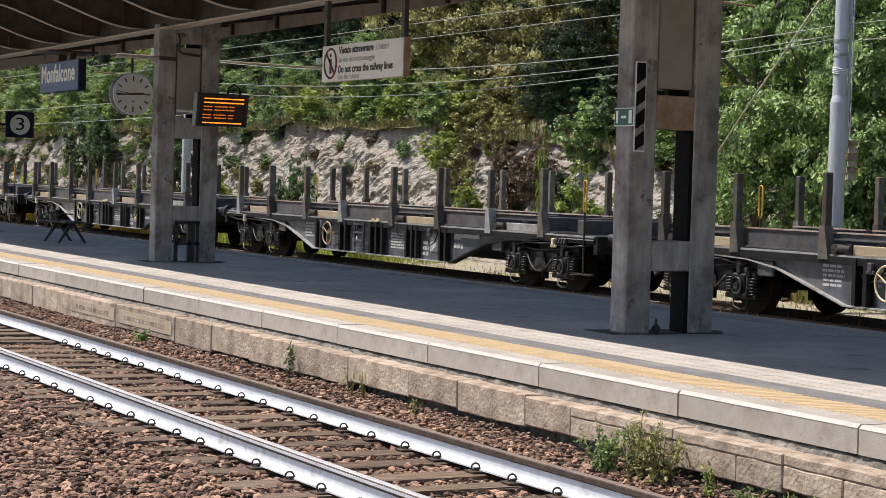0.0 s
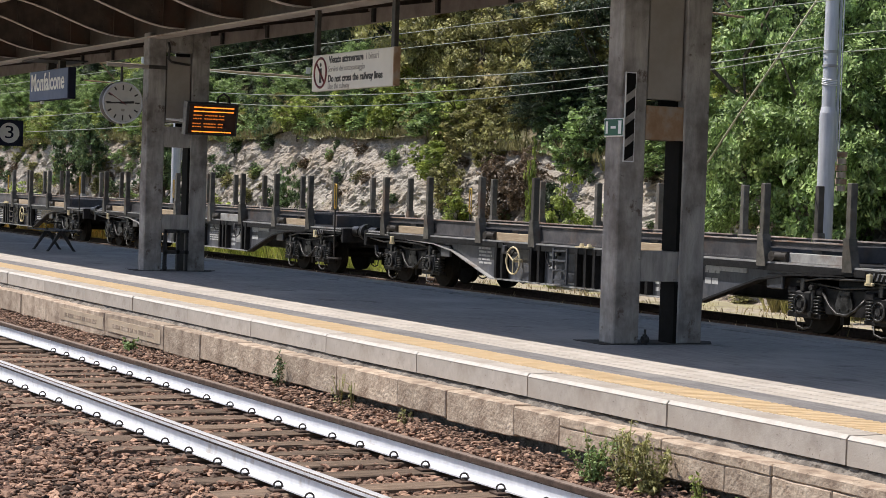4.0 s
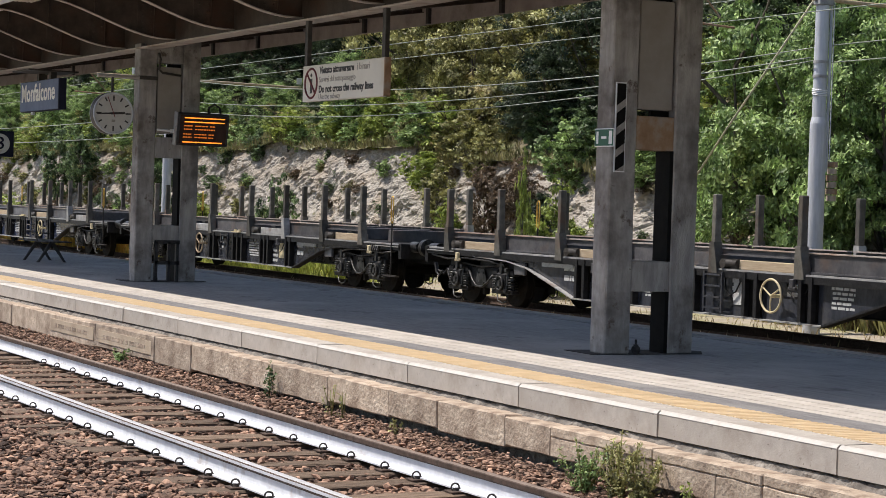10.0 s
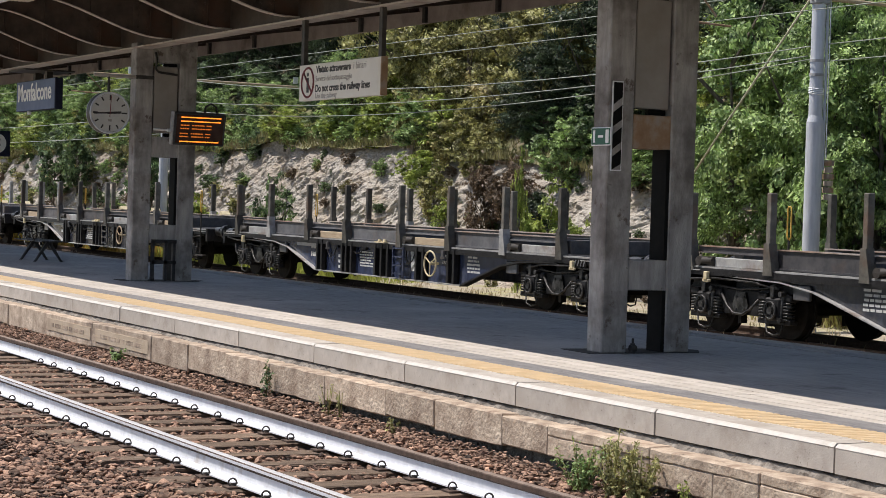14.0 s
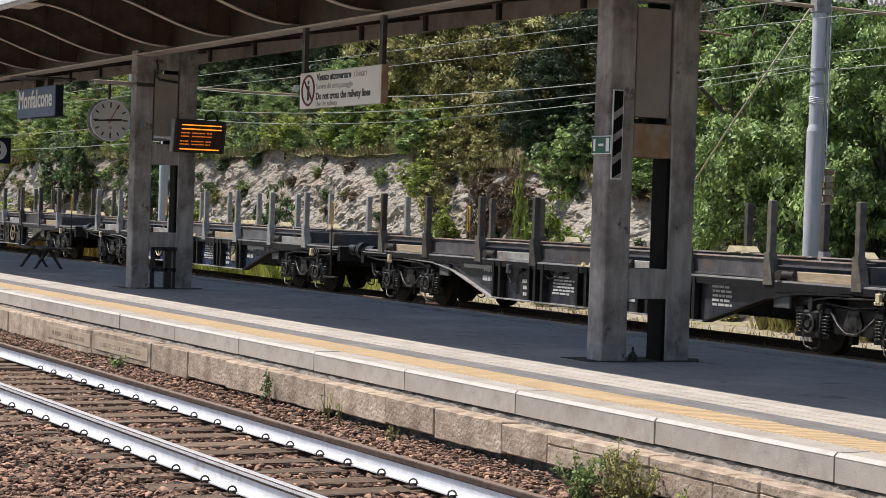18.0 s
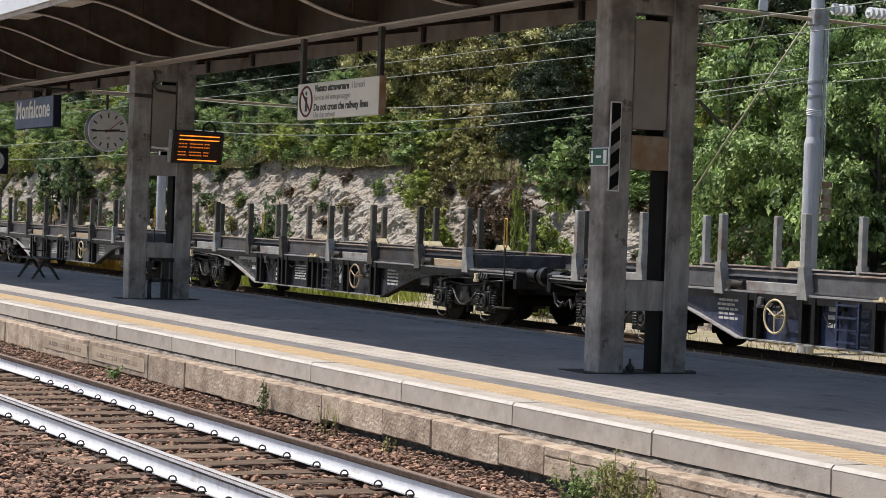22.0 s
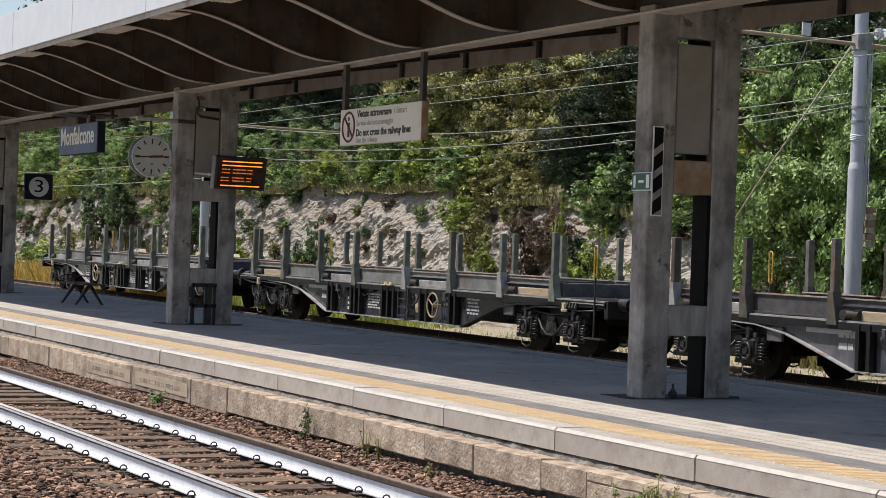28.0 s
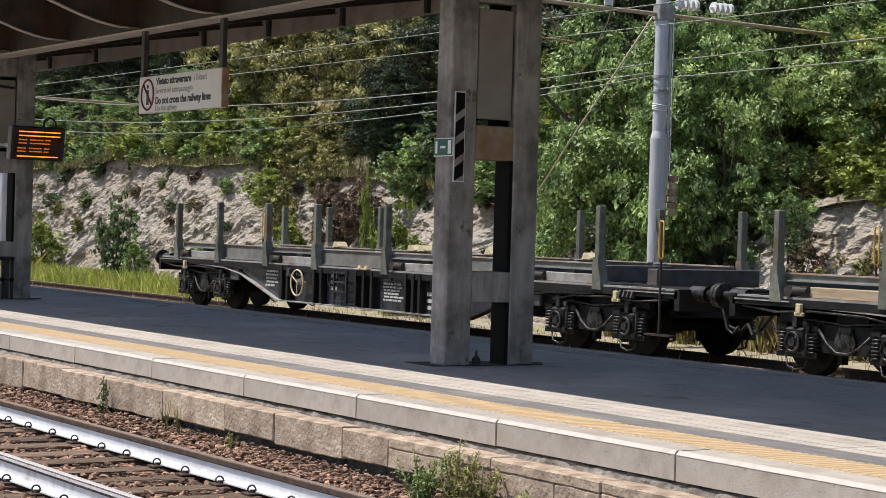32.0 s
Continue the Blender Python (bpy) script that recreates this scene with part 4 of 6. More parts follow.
def make_wagon(flip, paint, post_paint, beam_paint, seed, wedges):
    """One flat wagon with posts; x from 0 at its rear buffers to 19.74, z = 0 at the platform's level."""
    rng = random.Random(seed)
    w = thing("flat_wagon", "", "flat wagon")
    F = (lambda x: 19.74 - x) if flip else (lambda x: x)

    def fx(a, b):
        return sorted((F(a), F(b)))

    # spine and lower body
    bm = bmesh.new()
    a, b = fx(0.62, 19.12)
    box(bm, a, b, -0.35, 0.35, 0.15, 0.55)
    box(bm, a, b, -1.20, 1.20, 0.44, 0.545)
    part("underframe", bm, M_BOGIE, w, "near-black underframe")

    def web(bm, s):
        y0, y1 = sorted((-s * 1.08, -s * 1.10))
        prism(bm, [(6.35, -0.16), (13.4, -0.16), (15.4, 0.40), (17.0, 0.47), (17.0, 0.55), (2.7, 0.55), (2.7, 0.47), (4.3, 0.40)], "y", y0, y1)
    sides("side_web", web, paint, w, "dirty dark side plate with white stencilled notes")

    def sheet(bm, s):       # pale flange along the sloping ends and the bottom
        y0, y1 = sorted((-s * 1.02, -s * 1.20))
        top = [(2.6, 0.46), (3.9, 0.42), (4.7, 0.31), (6.35, -0.16), (13.38, -0.16)]
        prism(bm, top + [(x, z - 0.022) for x, z in reversed(top)], "y", y0, y1)
    sides("lower_flange", sheet, M_BRACKET, w, "grey bent lower flange")

    # rising end of the flange: its shade is put into a near-black colour
    def rising(bm, s):
        y0, y1 = sorted((-s * 1.02, -s * 1.20))
        top = [(13.40, -0.155), (15.0, 0.31), (15.8, 0.42), (17.1, 0.46)]
        prism(bm, top + [(x, z - 0.035) for x, z in reversed(top)], "y", y0, y1)
    sides("end_flange", rising, M_BOGIE, w, "sloping end flange darkened as if shaded")

    # the ledge's pale grey carries the sun on its top
    def ledge(bm, s):
        side_box(bm, s, 0.7, 19.04, 1.06, 1.18, 0.55, 0.578)
    sides("sole_ledge", ledge, M_BRACKET, w, "worn sole ledge, paled as if catching sun")
    for x in (6.6, 6.85, 7.95, 8.25, 9.6, 9.9, 10.2, 11.42, 11.68, 11.9, 13.0, 13.25):
        def ribs(bm, s, x=x):
            c = F(x)
            side_box(bm, s, c - 0.04, c + 0.04, 1.10, 1.22, -0.15, 0.54)
        sides("web_rib", ribs, M_BOGIE, w)
    # flat black plates on the web stand in for the recesses' dark
    for x, wd in ((6.73, 0.2), (8.1, 0.2), (9.75, 0.1), (10.05, 0.1), (11.66, 0.24), (13.1, 0.16)):
        def dark(bm, s, x=x, wd=wd):
            c = F(x)
            side_box(bm, s, c - wd, c + wd, 1.10, 1.13, -0.14, 0.53)
        sides("recess", dark, M_BLACK, w)

    # upper longitudinal beams between the posts, each on its own side
    def at(s, x):
        return x if s == 1 else 19.34 - x

    ends = [0.75] + POSTS + [19.3]
    for s in (1, -1):
        for i in range(1, len(ends) - 2):
            a, b = sorted((at(s, ends[i] + (0.07 if i else 0)), at(s, ends[i + 1] - (0.07 if i < 8 else 0))))
            thin = s == 1 and i in (1, 3, 5, 7)
            low = 0.79 if thin else 0.60
            bm = bmesh.new()
            side_box(bm, s, a, b, 1.02, 1.05, low, 0.89)
            side_box(bm, s, a, b, 0.98, 1.10, low, low + 0.02)
            beam = part("side_beam", bm, beam_paint, w, "dark steel side beam")
            # rusty worn steel, paled so that the top reads as sunlit
            bm = bmesh.new()
            side_box(bm, s, a, b, 0.95, 1.075, 0.89, 0.91)
            part("top_flange", bm, M_TOPEDGE, beam, "worn rusty top flange, paled as if catching sun")
            if thin:
                bm = bmesh.new()
                side_box(bm, s, a + 0.55, b - 0.02, 0.95, 1.13, 0.58, 0.73, 0.01)
                part("bolster", bm, M_TIMBER if rng.random() < 0.6 else M_BRACKET, w, "pale worn bolster block")
                bm = bmesh.new()
                tube(bm, (a + 0.12, -s * 1.14, 0.66), (a + 0.55, -s * 1.14, 0.67), 0.065, 10)
                tube(bm, (a + 0.2, -s * 1.2, 0.66), (a + 0.2, -s * 1.05, 0.66), 0.08, 10)
                box(bm, a + 0.42, a + 0.56, *sorted((-s * 1.07, -s * 1.18)), 0.59, 0.74)
                part("lashing_winch", bm, M_DARKSTEEL, w, "dark lashing winch")
        for x in POSTS:
            c = at(s, x)
            bm = bmesh.new()
            side_box(bm, s, c - 0.058, c + 0.058, 1.08, 1.20, 0.55, 1.78 + rng.uniform(-0.02, 0.03), 0.012)
            post = part("stanchion", bm, post_paint, w)
            bm = bmesh.new()
            y0, y1 = sorted((-s * 1.07, -s * 1.225))
            prism(bm, [(c - 0.075, 0.50), (c + 0.16, 0.50), (c + 0.13, 0.66), (c + 0.075, 0.89), (c + 0.062, 1.0), (c - 0.068, 1.0)], "y", y0, y1)
            part("stanchion_socket", bm, M_BRACKET if rng.random() < 0.15 else post_paint, post, "worn grey socket")
    # cross bearers of the deck
    for x in (2.6, 4.8, 7.0, 9.3, 11.8, 14.0, 16.2, 18.3):
        bm = bmesh.new()
        c = F(x)
        box(bm, c - 0.12, c + 0.12, -1.02, 1.02, 0.60, 0.86, 0.01)
        part("cross_bearer", bm, M_BEAM, w)
    # ladder, handwheels, plates
    for dx in (-0.24, 0.24):
        def upright(bm, s, c=F(9.05) + dx):
            side_box(bm, s, c - 0.02, c + 0.02, 1.20, 1.24, -0.13, 0.52)
        sides("ladder_upright", upright, paint, w)
    for z in (-0.08, 0.10, 0.28, 0.46):
        def rung(bm, s, c=F(9.05), z=z):
            side_box(bm, s, c - 0.22, c + 0.22, 1.20, 1.25, z, z + 0.03)
        sides("ladder_rung", rung, paint, w)
    for s in (1, -1):
        c = F(7.44)
        bm = bmesh.new()
        ring(bm, (c, -s * 1.30, 0.22), (0, 1, 0), 0.255, 0.018, 28, 6)
        for k in range(3):
            a = k * 2.094 + 0.5
            tube(bm, (c, -s * 1.30, 0.22), (c + 0.25 * math.cos(a), -s * 1.30, 0.22 + 0.25 * math.sin(a)), 0.014, 6)
        tube(bm, (c, -s * 1.30, 0.22), (c, -s * 1.10, 0.22), 0.03, 8)
        part("handwheel", bm, M_TIMBER if seed % 2 else M_CREAM, w, "pale worn brake handwheel")
    for s in (1, -1):
        bm = bmesh.new()
        for x, n, wd, z in ((5.7, 5, 0.55, 0.08), (10.45, 6, 0.75, 0.0), (12.0, 3, 0.3, -0.1), (13.45, 2, 0.4, 0.1), (8.45, 3, 0.25, 0.1), (7.0, 3, 0.3, 0.2)):
            a, b = fx(x, x + wd)
            bars(bm, a, z, wd, 0.36, n, rng, 1.102, s)
        tagged(part("stencilled_note", bm, M_MARK, w, "unreadable white stencilled notes"), kind="stuff")
        bm = bmesh.new()
        a, b = fx(8.3, 8.65) if (s == 1) == flip else fx(12.4, 12.75)
        side_box(bm, s, a, b, 1.102, 1.112, 0.02, 0.38)
        part("notice_plate", bm, M_CREAM if seed % 3 == 0 else M_MARK, w, "pale notice plate")
        bm = bmesh.new()
        a, b = fx(13.5, 14.6)
        side_box(bm, s, a, b, 1.105, 1.125, 0.36, 0.44)
        part("pale_bar", bm, M_MARK, w)
    for x in (9.75, 10.0):
        def knob(bm, s, x=x):
            c = F(x)
            tube(bm, (c, -s * 1.2, 0.575), (c, -s * 1.2, 0.64), 0.055, 10, 0.035)
            side_box(bm, s, c - 0.1, c + 0.1, 1.14, 1.28, 0.565, 0.59)
        sides("container_spigot", knob, M_CREAM, w, "cream-painted container spigot")
    for x in (2.05, 17.7, 7.0, 12.6):
        def hook(bm, s, x=x):
            c = F(x)
            side_box(bm, s, c - 0.05, c + 0.05, 1.21, 1.27, 0.36, 0.50, 0.01)
            side_box(bm, s, c - 0.09, c + 0.09, 1.21, 1.26, 0.33, 0.38, 0.01)
        sides("rope_hook", hook, M_CREAM if x in (2.05, 17.7) else M_BEAM, w, "pale rope hook")
    for x, dx, drop in ((6.95, 0.30, 0.30), (8.62, 0.22, 0.34), (11.15, 0.34, 0.22), (12.55, 0.26, 0.36)):
        def loop(bm, s, x=x, dx=dx, drop=drop):
            c = F(x)
            pipe(bm, [(c - dx, -s * 1.13, 0.50), (c - dx * 0.9, -s * 1.15, 0.50 - drop * 0.6), (c - dx * 0.3, -s * 1.16, 0.50 - drop),
                      (c + dx * 0.4, -s * 1.15, 0.50 - drop * 0.8), (c + dx, -s * 1.13, 0.46)], 0.013, 5)
            side_box(bm, s, c + dx - 0.05, c + dx + 0.05, 1.10, 1.16, 0.38, 0.50, 0.008)
        sides("lashing_strap", loop, M_BOGIE, w, "slack dark lashing strap")
    # ends: headstock, buffers, drawhook, pole
    for e in (0.62, 19.12):
        bm = bmesh.new()
        box(bm, e - 0.06, e + 0.06, -1.2, 1.2, 0.26, 0.58)
        part("headstock", bm, M_BOGIE, w)
        d = -1 if e < 5 else 1
        for y in (-0.875, 0.875):
            bm = bmesh.new()
            tube(bm, (e, y, 0.52), (e + d * 0.34, y, 0.52), 0.12, 14)
            tube(bm, (e + d * 0.30, y, 0.52), (e + d * 0.55, y, 0.52), 0.075, 12)
            tube(bm, (e + d * 0.55, y, 0.52), (e + d * 0.615, y, 0.52), 0.18, 20)
            part("buffer", bm, M_GEAR, w, "grey greasy buffer")
        bm = bmesh.new()
        tube(bm, (e, 0, 0.48), (e + d * 0.6, 0, 0.48), 0.05, 8)
        pipe(bm, [(e, -0.35, 0.35), (e + d * 0.25, -0.4, 0.05), (e + d * 0.5, -0.38, -0.02), (e + d * 0.62, -0.35, 0.1)], 0.03, 8)
        part("coupling", bm, M_BOGIE, w)
    for s, c in ((1, 18.75), (-1, 0.99)):
        bm = bmesh.new()
        tube(bm, (c, -s * 1.22, -0.10), (c, -s * 1.22, 1.02), 0.02, 8)
        side_box(bm, s, c - 0.3, c + 0.3, 1.16, 1.26, -0.13, -0.10)
        pole = part("hand_rail", bm, M_DARKSTEEL, w, "shunter's hand rail with a step")
        bm = bmesh.new()
        pipe(bm, [(c, -s * 1.22, 1.0), (c - 0.05, -s * 1.22, 1.06), (c - 0.05, -s * 1.22, 1.54), (c - 0.03, -s * 1.22, 1.58), (c + 0.03, -s * 1.22, 1.58), (c + 0.05, -s * 1.22, 1.54), (c + 0.05, -s * 1.22, 1.06), (c, -s * 1.22, 1.0)], 0.014, 8)
        part("grip", bm, M_YPAINT, pole, "yellow looped grip")
        # striped plate by the hook, hanging brake hose and air pipe at this end
        px = c + (0.9 if c < 5 else -0.9)
        bm = bmesh.new()
        side_box(bm, s, px - 0.28, px + 0.28, 1.205, 1.215, 0.40, 0.53)
        plate = part("striped_plate", bm, M_BLACK, w, "black plate with pale diagonal stripes")
        for k in range(5):
            bm = bmesh.new()
            q = px - 0.24 + 0.1 * k
            y0, y1 = sorted((-s * 1.216, -s * 1.219))
            prism(bm, [(q, 0.41), (q + 0.035, 0.41), (q + 0.085, 0.52), (q + 0.05, 0.52)], "y", y0, y1)
            part("stripe", bm, M_BEAMG, plate)
    for e, d in ((0.62, -1), (19.12, 1)):
        for s in (1, -1):
            bm = bmesh.new()
            pipe(bm, [(e, -s * 0.42, 0.40), (e + d * 0.16, -s * 0.45, 0.28), (e + d * 0.28, -s * 0.46, 0.02), (e + d * 0.40, -s * 0.45, -0.06), (e + d * 0.50, -s * 0.42, 0.06)], 0.022, 7)
            part("brake_hose", bm, M_GEAR, w, "worn hanging brake hose")
            bm = bmesh.new()
            pipe(bm, [(e - d * 0.2, -s * 1.17, 0.42), (e - d * 0.9, -s * 1.18, 0.36), (e - d * 1.6, -s * 1.18, 0.40), (e - d * 2.6, -s * 1.18, 0.38), (e - d * 3.2, -s * 1.14, 0.30)], 0.018, 6)
            part("air_pipe", bm, M_GEAR, w, "grey air pipe along the frame")
            bm = bmesh.new()
            side_box(bm, s, *sorted((e - d * 0.05, e - d * 1.2)), 0.72, 1.22, 0.505, 0.522)
            part("foot_plate", bm, M_BRACKET, w, "worn pale foot plate")
            bm = bmesh.new()
            side_box(bm, s, *sorted((e - d * 3.55, e - d * 3.95)), 1.10, 1.16, 0.16, 0.40, 0.015)
            part("changeover_box", bm, M_WAGON, w)
    if wedges:
        for x in (5.0, 8.1, 8.5, 10.9, 14.0):
            c = F(x)
            for s in ((1, -1) if x in (8.6, 14.2) else (-1,)):
                bm = bmesh.new()
                y0, y1 = sorted((-s * 0.9, -s * 1.14))
                prism(bm, [(c - 0.12, 0.911), (c + 0.14, 0.911), (c + 0.14, 0.93), (c + 0.03, 1.025), (c - 0.06, 1.025)], "y", y0, y1)
                part("wedge_block", bm, M_CREAM, w, "cream-painted loading wedge")
    # bogies
    for px in (2.77, 16.97):
        frame_ob = piece("bogie_frame", BOGIE["bogie_frame"], w, pose(px, 0, RT))
        piece("brake_rod", BOGIE["brake_rod"], frame_ob)
        piece("brake_rod", BOGIE["brake_rod"], frame_ob, pose(0, 0, 0, 0, 0, 180))
        piece("brake_gear", BOGIE["brake_gear"], frame_ob)
        piece("brake_gear", BOGIE["brake_gear"], frame_ob, pose(0, 0, 0, 0, 0, 180))
        for turn in (0, 180):
            piece("guide_plate", BOGIE["guide_plate"], frame_ob, pose(0, 0, 0, 0, 0, turn))
        for dx in (-0.9, 0.9):
            for r in (0, 180):
                m = pose(dx, 0, 0) @ pose(0, 0, 0, 0, 0, r)
                piece("axle_box", BOGIE["axle_box"], frame_ob, m)
                piece("axle_cap", BOGIE["axle_cap"], frame_ob, m)
                piece("damper", BOGIE["damper"], frame_ob, m)
                piece("stirrup", BOGIE["stirrup"], frame_ob, m)
                for ox in (-0.30, 0.30):
                    piece("spring", BOGIE["spring"], frame_ob, m @ pose(ox, -1.06, 0.33))
            WHEELS.append((piece("wheelset", BOGIE["wheelset"], w, pose(px + dx, 0, RT + 0.46)), px + dx))
    for c in w.children:
        if not c.name.startswith(("bogie_frame", "wheelset")):
            c.matrix_basis = Matrix.Translation((0, 0, -0.05)) @ c.matrix_basis
    return w


WHEELS = []
ORDER = "ABBBABBABAAAA"         # end with the handwheel, from the last wagon forwards
WAGONS = []
for k, kind in enumerate(ORDER):
    blue = k in (4, 6)
    light = k == 4
    w = make_wagon(kind == "B", M_WAGONB if blue else M_WAGOND if k in (0, 1, 3, 5, 7, 8) else M_WAGON, M_POSTL if light else M_POSTG if k < 2 else M_POST, M_BEAMP if k < 2 else M_BEAMG if blue else M_BEAM, 20 + k, k in (0, 2, 3, 4, 5))
    tagged(w, "blue-black steel flat wagon with light grey stanchions, rolling past" if light else
           "dark blue steel flat wagon with brown stanchions, rolling past" if blue else
           "sooty black steel flat wagon with brown stanchions, rolling past", "flat wagon", "wagons of the goods train")
    WAGONS.append(w)


def train_shift(t):
    """How far the train has come since the clip's start; it slows a little."""
    return 7.21 * t - 0.00675 * t * t - 0.07 * max(0.0, 8.5 - t) - 0.14 * math.exp(-((t - 9.5) / 3.5) ** 2)


REAR0 = -265.44                  # rear buffers of the last wagon at 0 s


def wheel_turn(t):
    return math.degrees(train_shift(t) / 0.46) % 360


def motions():
    for ob, px in WHEELS:
        walk(ob, [(i / 10, pose(px, 0, RT + 0.46, 0, wheel_turn(i / 10), 0)) for i in range(0, 321)])
    for k, w in enumerate(WAGONS):
        x0 = REAR0 + PITCH * k
        walk(w, [(t, pose(x0 + train_shift(t), WAGON_Y, 0)) for t in range(0, 33)])
    for hand in SECOND:
        walk(hand, [(t, pose(0, 0, 0, -6.0 * (t - 13.5))) for t in range(0, 33)])


# ---- signs, clock and fittings on the platform ----
FACE_Y = Matrix.Rotation(radians(90), 4, "X")                          # lettering that faces -y
FACE_X = Matrix.Rotation(radians(90), 4, "Z") @ FACE_Y                 # lettering that faces +x


def at_y(x, y, z):
    return Matrix.Translation((x, y, z)) @ FACE_Y


def at_x(x, y, z):
    return Matrix.Translation((x, y, z)) @ FACE_X


def warning_sign():
    s = thing("hanging_sign", "cream hanging notice not to cross the railway lines", "sign", (-22.365, 2.42, 2.935))
    bm = bmesh.new()
    box(bm, -1.215, 1.215, -0.01, 0.07, -0.235, 0.235, 0.008)
    part("board", bm, M_SIGNWHITE, s, "cream weathered board")
    bm = bmesh.new()
    box(bm, 1.2155, 1.24, -0.012, 0.075, -0.237, 0.237, 0.004)
    part("end_cap", bm, M_RUST, s, "brown rusty end")
    for x in (-1.16, 1.16):
        bm = bmesh.new()
        box(bm, x - 0.045, x + 0.045, 0.0, 0.06, 0.235, 0.86, 0.004)
        part("hanger", bm, M_DARKSTEEL, s, "dark steel hanger")
    bm = bmesh.new()
    ring(bm, (-0.94, -0.012, 0.0), (0, 1, 0), 0.19, 0.016, 36, 4)
    tube(bm, (-1.07, -0.014, 0.13), (-0.81, -0.014, -0.13), 0.014, 6)
    part("prohibition_ring", bm, M_INKRED, s, "dark red prohibition ring")
    bm = bmesh.new()
    box(bm, -0.975, -0.905, -0.013, -0.0105, -0.13, 0.06, 0.0)
    tube(bm, (-0.94, -0.013, 0.105), (-0.94, -0.0105, 0.105), 0.028, 10)
    part("plain_mark", bm, M_INK, s)
    tagged(words("line_one", "Vietato attraversare", 0.125, at_y(-0.16, -0.0115, 0.155), M_INK, s, 1.05, bold=0.004), kind="stuff")
    tagged(words("line_one_faded", "i binari", 0.125, at_y(0.63, -0.0115, 0.155), M_INKGREY, s, 0.36), kind="stuff")
    tagged(words("line_two", "Servirsi del sottopassaggio", 0.105, at_y(-0.14, -0.0115, 0.035), M_INKGREY, s, 1.10), kind="stuff")
    tagged(words("line_three", "Do not cross the railway lines", 0.128, at_y(0.12, -0.0115, -0.09), M_INK, s, 1.62, bold=0.004), kind="stuff")
    tagged(words("line_four", "Use the subway", 0.105, at_y(-0.36, -0.0115, -0.185), M_INKGREY, s, 0.66), kind="stuff")
    return s


def name_sign():
    s = thing("station_name_sign", "blue station name box hanging from the canopy", "sign", (-37.60, 2.9, 3.285))
    bm = bmesh.new()
    box(bm, -1.33, 1.33, 0.0, 0.15, -0.30, 0.30, 0.01)
    part("case", bm, M_SIGNDARK, s, "dark case")
    bm = bmesh.new()
    box(bm, -1.325, 1.30, -0.006, -0.001, -0.29, 0.29)
    part("face", bm, M_SIGNBLUE, s, "blue sign face")
    words("name", "Monfalcone", 0.48, at_y(-0.06, -0.008, 0.05), M_LETTER, s, 2.3, bold=0.010)
    for x in (-0.25, 0.55):
        bm = bmesh.new()
        box(bm, x - 0.07, x + 0.07, 0.04, 0.16, 0.30, 0.444)
        part("hanger", bm, M_DARKSTEEL, s)
    bm = bmesh.new()
    box(bm, -0.45, 0.75, -0.42, 0.56, 0.445, 0.472)
    part("hanger_plate", bm, M_DARKSTEEL, s)
    bm = bmesh.new()
    tube(bm, (-0.62, 0.06, -0.30), (-0.62, 0.06, -0.36), 0.04, 10)
    part("lamp_cap", bm, M_LETTER, s, "small white fitting")
    return s


def number_sign():
    s = thing("platform_number_sign", "navy platform sign with a white disc and number", "sign", (-44.9, 4.08, 2.478))
    bm = bmesh.new()
    box(bm, -0.05, 0.05, -0.33, 0.33, -0.30, 0.30, 0.01)
    part("board", bm, M_SIGNDARK, s)
    bm = bmesh.new()
    tube(bm, (0.051, 0, 0), (0.056, 0, 0), 0.235, 36)
    part("disc", bm, M_LETTER, s, "white disc")
    words("number", "3", 0.42, at_x(0.0575, 0.0, 0.0), M_SIGNDARK, s, 0.2)
    bm = bmesh.new()
    box(bm, -0.03, 0.03, -0.62, -0.33, -0.03, 0.03)
    part("arm", bm, M_DARKSTEEL, s)
    return s


SECOND = []


